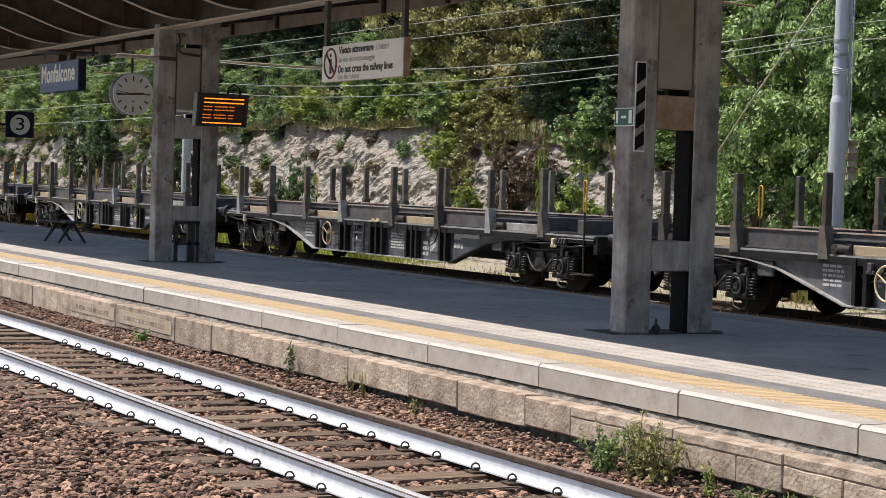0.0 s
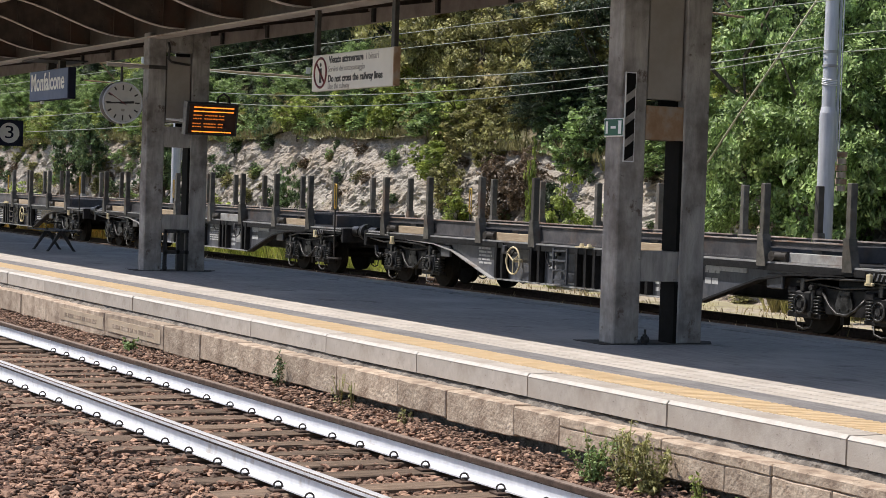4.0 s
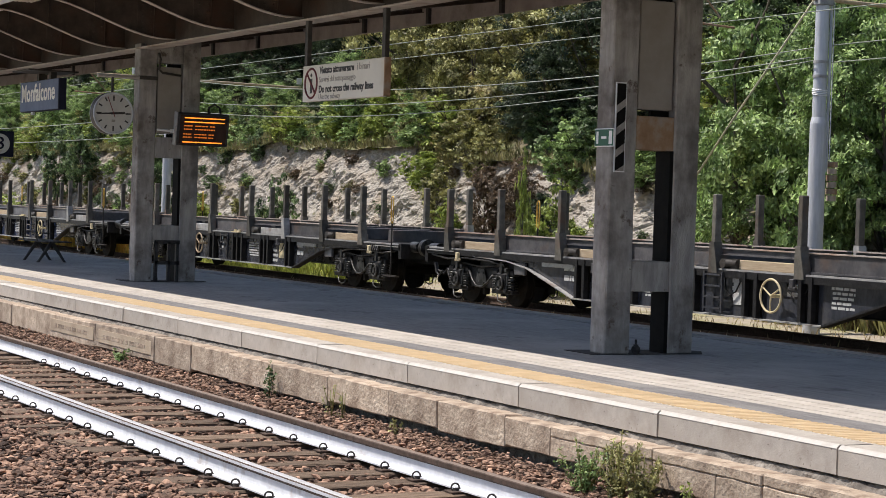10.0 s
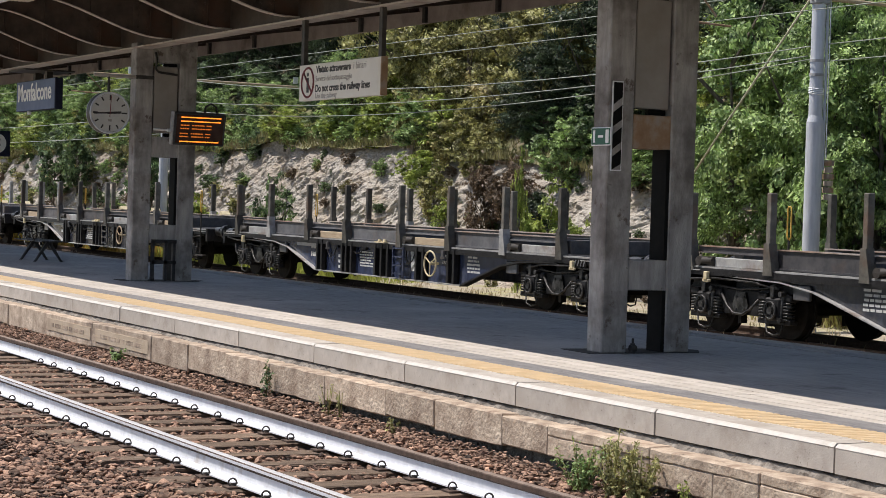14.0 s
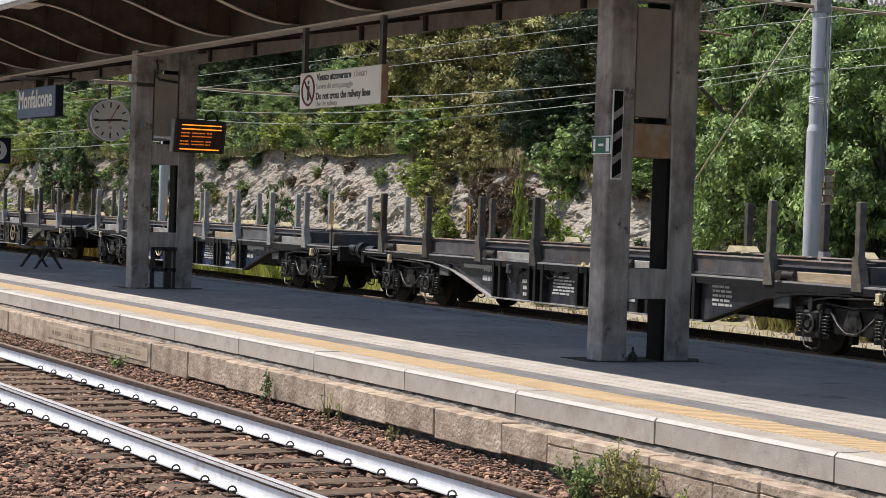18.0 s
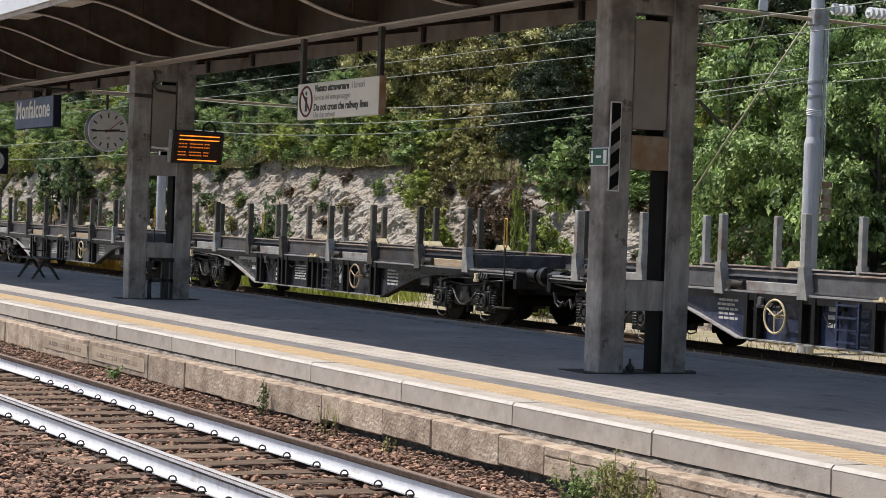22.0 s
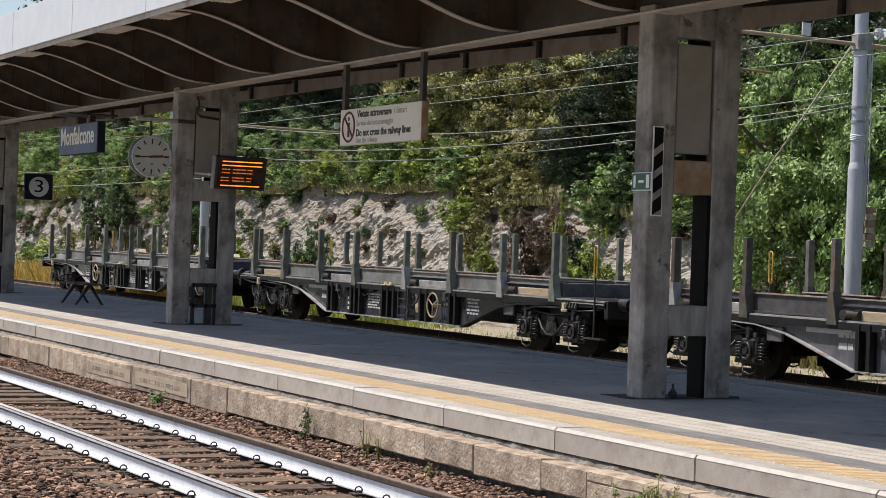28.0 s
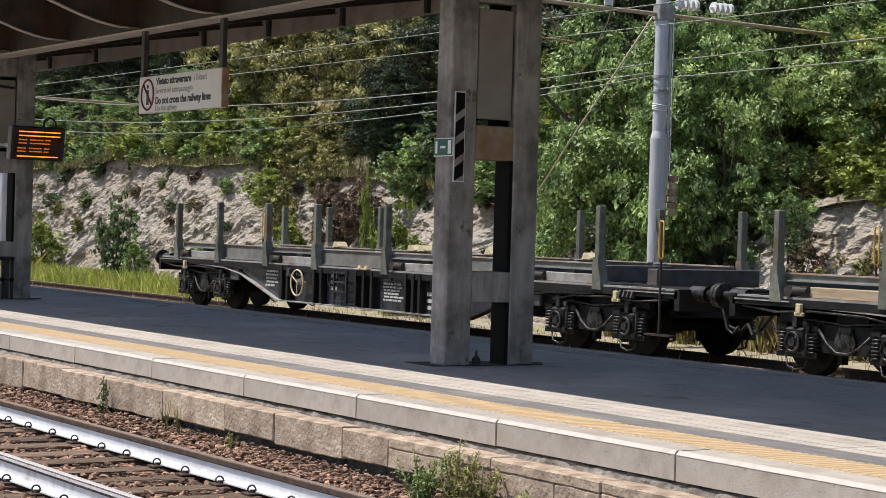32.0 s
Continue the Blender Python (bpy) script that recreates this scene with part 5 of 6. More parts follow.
def clock():
    c = thing("station_clock", "round two-faced station clock with pale dial and black marks", "clock", (-30.19, 1.97, 2.699))
    bm = bmesh.new()
    tube(bm, (-0.09, 0, 0), (0.09, 0, 0), 0.335, 40)
    part("case", bm, M_DARKSTEEL, c)
    for s in (1, -1):
        bm = bmesh.new()
        tube(bm, (s * 0.0905, 0, 0), (s * 0.094, 0, 0), 0.305, 40)
        dial = part("dial", bm, M_DIAL, c, "pale dial")
        bm = bmesh.new()
        ring(bm, (s * 0.092, 0, 0), (1, 0, 0), 0.322, 0.016, 40, 6)
        part("rim", bm, M_MAST, c, "grey metal rim")
        for k in range(12):
            a = k * math.pi / 6
            l = 0.085 if k % 3 == 0 else 0.065
            q = Matrix.Rotation(a, 4, "X")
            bm = bmesh.new()
            box(bm, s * 0.0942, s * 0.0962, -0.012, 0.012, 0.285 - l, 0.285)
            bmesh.ops.transform(bm, matrix=q, verts=bm.verts)
            part("hour_mark", bm, M_INK, dial)
    # one hand to the quarter before, one just before three
    for nm, a, l, wd in (("minute_hand", 93.0, 0.27, 0.013), ("hour_hand", -86.0, 0.19, 0.018)):
        bm = bmesh.new()
        box(bm, 0.097, 0.100, -wd, wd, -0.05, l)
        bmesh.ops.transform(bm, matrix=Matrix.Rotation(radians(a), 4, "X"), verts=bm.verts)
        part(nm, bm, M_INK, c)
    bm = bmesh.new()
    box(bm, 0.102, 0.104, -0.006, 0.006, -0.07, 0.28)
    SECOND.append(part("second_hand", bm, M_INKRED, c, "thin dark red second hand"))
    bm = bmesh.new()
    box(bm, 0.097, 0.0985, -0.03, 0.03, -0.14, -0.10)
    part("maker_mark", bm, M_INKGREY, c)
    bm = bmesh.new()
    tube(bm, (0, 0, 0.335), (0, 0, 0.60), 0.022, 10)
    part("hanger", bm, M_DARKSTEEL, c)
    bm = bmesh.new()
    tube(bm, (0, -0.25, 0.605), (0, 0.445, 0.60), 0.03, 10)
    part("bracket", bm, M_FLANGE, c, "pale bracket arm from the column")
    bm = bmesh.new()
    box(bm, -0.29, 0.012, 0.44, 0.76, 0.575, 0.635, 0.004)
    part("strap", bm, M_DARKSTEEL, c, "dark steel strap round the column")
    bm = bmesh.new()
    tube(bm, (0, 0, -0.335), (0, 0, -0.37), 0.03, 8)
    part("bottom_knob", bm, M_DARKSTEEL, c)
    return c


def departure_display():
    d = thing("departure_display", "black departure display with amber rows on the column", "display", (-29.86, 3.412, 2.490))
    bm = bmesh.new()
    box(bm, -0.13, 0.0, -0.44, 0.44, -0.265, 0.265, 0.012)
    part("case", bm, M_INK, d)
    bm = bmesh.new()
    box(bm, -0.002, 0.0006, -0.405, 0.405, -0.235, 0.235)
    part("screen", bm, M_SCREEN, d, "brown-black glass screen")
    bm = bmesh.new()
    box(bm, -0.135, -0.01, -0.465, -0.441, -0.27, 0.27, 0.004)
    part("side_plate", bm, M_BRACKET, d, "light grey side plate")
    rng = random.Random(5)
    for z, parts, m in ((0.19, ((-0.33, 0.36),), M_LED), (0.125, ((-0.33, 0.36),), M_LED), (0.06, ((-0.33, -0.18), (-0.14, 0.08), (0.11, 0.2)), M_LEDDIM), (0.005, ((-0.33, -0.19), (-0.14, 0.09), (0.1, 0.2)), M_LEDDIM),
                        (-0.075, ((-0.34, -0.2), (-0.15, 0.06), (0.1, 0.19)), M_LEDDIM), (-0.125, ((-0.34, -0.19), (-0.14, 0.07), (0.1, 0.18)), M_LEDDIM), (-0.205, ((-0.34, 0.34),), M_LED)):
        bm = bmesh.new()
        for a, b in parts:
            y = a
            while y < b:
                l = b - y if m is M_LED else rng.uniform(0.02, 0.05)
                box(bm, 0.0016, 0.004, y, min(b, y + l), z - 0.009, z + 0.009)
                y += l + 0.008
        tagged(part("glowing_text", bm, m, d, "glowing amber text line"), kind="stuff")
    bm = bmesh.new()
    pipe(bm, [(-0.08, 0.1, 0.265), (-0.08, 0.1, 0.36), (-0.1, 0.2, 0.42), (-0.12, 0.3, 0.36), (-0.12, 0.34, 0.2)], 0.018, 6)
    part("cable_loop", bm, M_INK, d, "black cable loop")
    bm = bmesh.new()
    box(bm, -0.315, -0.128, -0.30, -0.12, -0.06, 0.06)
    part("wall_bracket", bm, M_DARKSTEEL, d)
    bm = bmesh.new()
    tube(bm, (-0.1, -0.75, -0.04), (-0.1, -0.50, -0.05), 0.018, 8)
    tube(bm, (-0.1, -0.52, -0.05), (-0.1, -0.47, -0.05), 0.03, 10)
    part("stay", bm, M_LETTER, d, "white stay")
    d.rotation_euler = (0, math.radians(9), 0)      # leans forwards
    return d


def exit_sign():
    s = thing("exit_sign", "small green emergency exit plate on the column", "sign", (-16.155, 2.40, 2.125))
    bm = bmesh.new()
    box(bm, -0.175, 0.175, 0.0, 0.016, -0.09, 0.09, 0.003)
    part("plate", bm, M_LETTER, s, "white-edged plate")
    bm = bmesh.new()
    box(bm, -0.165, 0.165, -0.003, -0.0005, -0.08, 0.08)
    part("green_field", bm, M_SIGNGREEN, s)
    bm = bmesh.new()
    box(bm, 0.09, 0.145, -0.006, -0.0035, -0.065, 0.065)
    part("door_mark", bm, M_LETTER, s)
    bm = bmesh.new()
    prism(bm, [(-0.045, -0.012), (0.045, -0.012), (0.045, 0.012), (-0.045, 0.012)], "y", -0.006, -0.0035)
    part("arrow_bar", bm, M_LETTER, s)
    bm = bmesh.new()
    box(bm, -0.135, -0.10, -0.006, -0.0035, -0.06, 0.06)
    part("plain_mark", bm, M_LETTER, s)
    return s


def hazard_plate():
    s = thing("hazard_plate", "black plate with grey diagonal hazard stripes on the column", "sign", (-16.052, 2.518, 2.23))
    bm = bmesh.new()
    box(bm, -0.012, 0.0, -0.063, 0.063, -0.44, 0.44, 0.002)
    part("plate", bm, M_LETTER, s, "white-edged plate")
    bm = bmesh.new()
    box(bm, 0.0005, 0.003, -0.052, 0.052, -0.428, 0.428)
    part("grey_field", bm, M_CONCRETE, s, "grey weathered field")
    for k in range(4):
        z = 0.315 - 0.218 * k
        bm = bmesh.new()
        prism(bm, [(-0.052, z - 0.105 + (0.015 if k == 3 else 0)), (0.052, z - 0.03), (0.052, min(0.428, z + 0.112)), (-0.052, min(0.428, z + 0.037 + (0.08 if k == 0 else 0)))], "x", 0.0035, 0.005)
        part("stripe", bm, M_BLACK, s, "black diagonal stripe")
    return s


warning_sign()
name_sign()
number_sign()
clock()
departure_display()
exit_sign()
hazard_plate()


def bench():
    b = thing("bench", "black metal platform bench with splayed legs", "bench", (-38.45, 3.34, 0))
    for j in range(7):
        bm = bmesh.new()
        box(bm, -1.0, 1.0, -0.28 + 0.08 * j, -0.22 + 0.08 * j, 0.40, 0.425, 0.004)
        part("seat_slat", bm, M_INK, b)
    for x in (-0.5, 0.5):
        for s in (-1, 1):
            bm = bmesh.new()
            prism(bm, [(0.0, 0.345), (0.0, 0.40), (s * 0.06, 0.375), (s * 0.265, 0.04), (s * 0.30, 0.0), (s * 0.25, 0.0)], "x", x - 0.03, x + 0.03)
            part("leg", bm, M_INK, b)
        bm = bmesh.new()
        pipe(bm, [(x, -0.28, 0.42), (x, -0.34, 0.52), (x, -0.22, 0.58), (x, 0.0, 0.57)], 0.014, 6)
        part("arm_rest", bm, M_INK, b)
    return b


bench()


def stand():
    c = thing("steel_stand", "dark steel frame stand between the legs of a column", "stand", (-30.19, 2.98, 0))
    for y in (-0.2, 0.02, 0.16):
        bm = bmesh.new()
        box(bm, -0.03, 0.03, y - 0.025, y + 0.025, 0.0, 0.66)
        part("upright", bm, M_INK, c)
    for z in (0.28, 0.62):
        bm = bmesh.new()
        box(bm, -0.03, 0.03, -0.22, 0.20, z, z + 0.06)
        part("rail", bm, M_INK, c)
    return c


stand()
for x in (-16.03, -30.16):
    t = thing("water_tap", "small black tap at the foot of a column", "tap", (x, 2.77, 0))
    bm = bmesh.new()
    tube(bm, (0, 0, 0), (0, 0, 0.10), 0.025, 8)
    tube(bm, (0, 0, 0.10), (0.0, 0, 0.15), 0.012, 8)
    part("body", bm, M_INK, t)
    bm = bmesh.new()
    tube(bm, (0, -0.03, 0.05), (0, 0.03, 0.05), 0.035, 10)
    part("valve", bm, M_INK, t)

# faded painted notices on the old platform wall
for x0, x1, n in ((-25.9, -24.0, 1), (-23.8, -21.8, 2)):
    s = thing("painted_notice", "faded cream painted notice on the old wall", "notice", (0, -0.207, 0))
    bm = bmesh.new()
    box(bm, x0, x1, -0.004, 0.02, -0.465, -0.305)
    part("field", bm, M_NOTICE, s)
    bm = bmesh.new()
    rng = random.Random(n)
    x = x0 + 0.2
    while x < x1 - 0.35:
        l = rng.uniform(0.08, 0.3)
        box(bm, x, x + l, -0.007, -0.0045, -0.41, -0.36)
        x += l + 0.06
    tagged(part("faded_writing", bm, M_OLDSTONE, s, "unreadable faded writing"), kind="stuff")


# ---- catenary ----
def mast(x, detail):
    m = thing("catenary_mast", "grey galvanised tubular catenary mast with cross beam", "mast", (x, 14.0, -0.7), "catenary masts")
    bm = bmesh.new()
    tube(bm, (0, 0, 0), (0, 0, 3.74), 0.152, 24)
    tube(bm, (0, 0, 3.74), (0, 0, 3.86), 0.152, 24, 0.122)
    part("shaft", bm, M_MAST, m, "grey stepped steel tube")
    bm = bmesh.new()
    tube(bm, (0, 0, 3.862), (0, 0, 8.2), 0.122, 24, 0.118)
    part("upper_shaft", bm, M_MAST, m, "narrower upper steel tube")
    bm = bmesh.new()
    tube(bm, (0, -2.7, 5.96), (0, 10.5, 5.83), 0.038, 10)
    part("cross_beam", bm, M_TIMBER, m, "pale rusty cross tube")
    for z in (4.55, 4.8, 5.85):
        bm = bmesh.new()
        tube(bm, (0, 0, z), (0, 0, z + 0.05), 0.134, 20)
        part("clamp", bm, M_BRACKET, m)
    bm = bmesh.new()
    box(bm, -0.08, 0.13, -0.16, 0.16, 5.82, 6.12, 0.02)
    part("bracket", bm, M_BRACKET, m)
    for y, k in ((-1.2, 0.0), (4.65, 0.0)):
        bm = bmesh.new()
        box(bm, -0.01, 0.01, y - 0.09, y + 0.09, 6.0, 6.22)
        part("small_plate", bm, M_LETTER, m, "small white plate")
    for y0 in (0.45, 1.25) if detail else ():
        bm = bmesh.new()
        tube(bm, (0.1, y0 - 0.25, 6.13), (0.1, y0 + 0.30, 6.16), 0.03, 8)
        for j in range(4):
            tube(bm, (0.1, y0 - 0.18 + 0.12 * j, 6.14), (0.1, y0 - 0.12 + 0.12 * j, 6.14), 0.10, 14)
        part("insulator", bm, M_LETTER, m, "white ribbed insulator")
    bm = bmesh.new()
    tube(bm, (0.02, 0.185, 2.9), (0.02, 0.185, 6.0), 0.026, 8)
    tube(bm, (0.02, 0.25, 3.1), (0.02, 0.25, 6.0), 0.010, 6)
    part("conduit", bm, M_MAST, m)
    for j in range(6):
        bm = bmesh.new()
        tube(bm, (0.02, 0.32, 2.38 + 0.12 * j), (0.02, 0.32, 2.48 + 0.12 * j), 0.10 if j % 2 else 0.085, 14)
        part("tension_weight", bm, M_RUST if j % 2 else M_PORCELAIN, m, "rusty tension weight" if j % 2 else "pale brown tension weight")
    bm = bmesh.new()
    for j in range(4):
        ring(bm, (0, 0, 4.25 + 0.03 * j), (0.15, 0, 1), 0.13, 0.01, 20, 5)
    part("wire_coil", bm, M_LETTER, m, "coil of pale wire")
    bm = bmesh.new()
    tube(bm, (0, -2.7, 5.96), (0, -2.2, 5.45), 0.018, 8)
    tube(bm, (0, -3.2, 5.35), (0, -1.9, 5.3), 0.02, 8)
    part("registration_arm", bm, M_RUST, m, "rusty registration arm")
    return m


mast(-27.37, True)
mast(-61.1, False)


def wire(label, pts, r=0.011, material=None):
    bm = bmesh.new()
    pipe(bm, pts, r, 5)
    return solid("overhead_wire", bm, material or M_WIRE, label, "wire", "overhead wires")


def sag(x0, x1, y, a, b, c, n=24):
    return [(x, y, a * x * x + b * x + c) for x in [x0 + (x1 - x0) * i / n for i in range(n + 1)]]


wire("straight contact wire over the goods track", sag(-150, 40, 11.75, 0, 0, 4.668, 3), 0.008)
wire("carrier wire above the contact wire", sag(-150, 40, 11.75, 0, 0, 5.01, 3), 0.008)
wire("sagging feeder wire between the masts", sag(-61.1, -27.4, 13.8, 0.00171, 0.14141, 6.79), 0.010)
wire("lower sagging feeder wire between the masts", sag(-61.1, -27.4, 13.9, 0.00206, 0.17966, 7.53), 0.010)
wire("upper sagging feeder wire between the masts", sag(-61.1, -27.4, 14.2, 0.00200, 0.153, 7.13), 0.011)
wire("feeder wire running on from the mast", [(-27.2, 14.1, 4.42), (-20, 14.1, 4.50), (0, 14.1, 4.6), (40, 14.1, 4.7)], 0.010)
wire("lower feeder wire running on from the mast", [(-27.2, 14.1, 4.12), (-20, 14.1, 4.16), (0, 14.1, 4.25), (40, 14.1, 4.4)], 0.010)
wire("steel guy wire from the mast to the ground", [(-27.5, 14, 5.35), (-29.98, 14, 3.11), (-33.9, 14.0, -0.6)], 0.02, M_GUY)
wire("telephone wire above the rock cutting", sag(-130, -61.1, 14.0, 0.0004, 0.06, 6.2), 0.012)
wire("lower wire along the rock cutting", sag(-130, -61.1, 14.2, 0.0004, 0.06, 5.6), 0.012)


# ---- weeds at the wall ----
def weed(x, y, z, h, spread, stems, n, material, seed, label, size=0.018):
    r, rr = np.random.RandomState(seed), random.Random(seed)
    w = thing("weed", label, "weed", (x, y, z), "weeds at the wall")
    bm = bmesh.new()
    clumps = []
    for _ in range(stems):
        a, l = rr.uniform(0, 6.283), spread * rr.uniform(0.1, 1.0)
        hh = h * rr.uniform(0.55, 1.0)
        p = [(0.25 * l * math.cos(a) * 0.3, 0.25 * l * math.sin(a) * 0.3, -0.02), (0.5 * l * math.cos(a), 0.35 * l * math.sin(a), hh * 0.5), (l * math.cos(a), 0.7 * l * math.sin(a), hh)]
        pipe(bm, p, 0.004, 4)
        for u in (0.25, 0.45, 0.65, 0.8, 0.92):
            q = Vector(p[0]).lerp(Vector(p[1]), u * 2) if u < 0.5 else Vector(p[1]).lerp(Vector(p[2]), u * 2 - 1)
            clumps.append((tuple(q), max(0.02, 0.035 + 0.03 * (1 - u))))
    tagged(part("stalk_tuft", bm, M_LEAFO, w), kind="stuff")
    if n:
        v, f = leaf_cloud(r, clumps, n, size, 0.3)
        piece("leaves", fast_mesh("leaves", v, f, material), w)
    return w
# ---- plants ----
def leaf_cloud(r, clumps, n, size, flat=0.5):
    """Leaves, one bent quad each, in sprays over the given clumps (centre, radius)."""
    c = np.array([k[0] for k in clumps], float)
    rad = np.array([k[1] for k in clumps], float)
    pick = r.choice(len(clumps), n, p=rad ** 2 / np.sum(rad ** 2))
    # each clump carries a dozen sprays on its outside, more of them above
    ns = 8
    sd = r.normal(size=(len(clumps), ns, 3)) + np.array([0, 0, 0.35])
    sd /= np.linalg.norm(sd, axis=2)[:, :, None]
    sp = c[:, None] + sd * (rad[:, None] * r.uniform(0.55, 1.15, (len(clumps), ns)))[:, :, None]
    which = r.randint(0, ns, n)
    d = r.normal(size=(n, 3)) * np.array([1, 1, 0.55])
    p = sp[pick, which] + d * (rad[pick] * 0.21)[:, None]
    nrm = sd[pick, which] * 0.9 + r.normal(size=(n, 3)) * 0.5 + np.array([0, 0, flat])
    nrm /= np.linalg.norm(nrm, axis=1)[:, None]
    t = np.cross(nrm, r.normal(size=(n, 3)))
    t /= np.linalg.norm(t, axis=1)[:, None]
    b = np.cross(nrm, t)
    s = (size * r.uniform(0.6, 1.35, n))[:, None]
    v = np.stack([p - t * s, p - b * s * 0.46 - nrm * s * 0.10, p + t * s - nrm * s * 0.35, p + b * s * 0.46 - nrm * s * 0.10], 1)
    return v.reshape(-1, 3), np.arange(4 * n).reshape(n, 4)


def limbs(bm, r, height, width, base_r, n):
    """A tapered, slightly bent trunk with limbs; returns the tips."""
    tips, pts = [], []
    x = y = 0.0
    for j in range(6):
        pts.append((x, y, height * 0.75 * j / 5 - 0.3 * (j == 0)))
        x, y = x + r.uniform(-0.12, 0.12) * width * 0.3, y + r.uniform(-0.12, 0.12) * width * 0.3
    for j in range(5):
        tube(bm, pts[j], pts[j + 1], base_r * (1 - 0.16 * j), 7, base_r * (1 - 0.16 * (j + 1)), False)
    for j in range(n):
        k = r.randint(1, 5)
        p = Vector(pts[k])
        a = 6.283 * j / n + r.uniform(-0.5, 0.5)
        l = width * r.uniform(0.3, 0.5)
        q = p + Vector((math.cos(a) * l * 0.6, math.sin(a) * l * 0.6, l * 0.45))
        e = q + Vector((math.cos(a) * l * 0.4, math.sin(a) * l * 0.4, l * r.uniform(0.2, 0.7)))
        tube(bm, p, q, base_r * 0.4, 5, base_r * 0.26, False)
        tube(bm, q, e, base_r * 0.26, 5, base_r * 0.1, False)
        tips.append(e)
    return tips


def tree_kind(seed, height, width, n, size, low=0.15):
    r = np.random.RandomState(seed)
    rr = random.Random(seed)
    bm = bmesh.new()
    tips = limbs(bm, rr, height, width, 0.05 * height ** 0.8 * 0.6, 9)
    trunk = to_mesh("trunk", bm, M_BARK)
    clumps = []
    for e in tips:
        clumps.append(((e.x, e.y, e.z), rr.uniform(0.10, 0.17) * width))
    for _ in range(56):
        a, u = rr.uniform(0, 6.283), rr.uniform(low, 1.0)
        k = (1 - abs(2 * u - 0.85) ** 2.2 * 0.7) * rr.uniform(0.3, 1.0) * width * 0.5
        clumps.append(((math.cos(a) * k, math.sin(a) * k, u * height * 0.92), rr.uniform(0.07, 0.15) * width))
    v, f = leaf_cloud(r, clumps, n, size)
    return trunk, (v, f)


KINDS = []
for k in range(5):
    KINDS.append(tree_kind(40 + k, 5.0, 4.2, 31000, 0.058))
FAR_KINDS = [tree_kind(50 + k, 5.0, 4.2, 12000, 0.09) for k in range(4)]
SHRUBS = [tree_kind(60 + k, 1.6, 1.5, 4600, 0.054, 0.02) for k in range(4)]
CROWNS = {}


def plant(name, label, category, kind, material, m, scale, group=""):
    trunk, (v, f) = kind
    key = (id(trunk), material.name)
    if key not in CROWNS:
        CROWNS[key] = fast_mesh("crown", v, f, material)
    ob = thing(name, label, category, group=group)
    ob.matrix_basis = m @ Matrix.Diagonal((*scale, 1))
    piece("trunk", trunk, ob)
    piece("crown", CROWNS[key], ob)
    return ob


rng = random.Random(12)
LEAVES = [(M_LEAF, "green leafy tree"), (M_LEAFD, "dark green tree"), (M_LEAFO, "olive-brown tree"), (M_LEAFY, "yellow-green tree"), (M_LEAFB, "dry brown tree"), (M_LEAFSHADE, "tree in shade-darkened green")]
# the slope's wood: three rows, thicker to the back
for row, (y, step, s0) in enumerate(((18.4, 3.0, 0.62), (20.6, 3.2, 0.95), (24.0, 3.8, 1.25), (29.0, 5.0, 1.5))):
    x = -128.0
    while x < -14:
        yy, xx = y + rng.uniform(-0.8, 0.8), x + rng.uniform(-0.9, 0.9)
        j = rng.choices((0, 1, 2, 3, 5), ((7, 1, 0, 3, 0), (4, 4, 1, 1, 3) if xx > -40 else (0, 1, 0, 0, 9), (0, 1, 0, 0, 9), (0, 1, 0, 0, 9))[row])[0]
        # hollow and back rows: the wood's shade is put into the leaf colour
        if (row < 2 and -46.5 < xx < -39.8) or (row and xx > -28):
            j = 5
        s = s0 * rng.uniform(0.8, 1.25)
        if row == 0 and xx > -31:
            yy += 1.0
        if row == 0 and -70 < xx < -47:
            s *= 0.75
        if not (row < 2 and -54.5 < xx < -46):
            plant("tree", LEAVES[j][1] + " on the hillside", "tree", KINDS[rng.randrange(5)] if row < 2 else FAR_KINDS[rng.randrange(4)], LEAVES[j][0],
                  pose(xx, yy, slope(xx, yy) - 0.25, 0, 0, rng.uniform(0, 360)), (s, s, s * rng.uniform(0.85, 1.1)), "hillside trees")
        x += step * rng.uniform(0.8, 1.2)
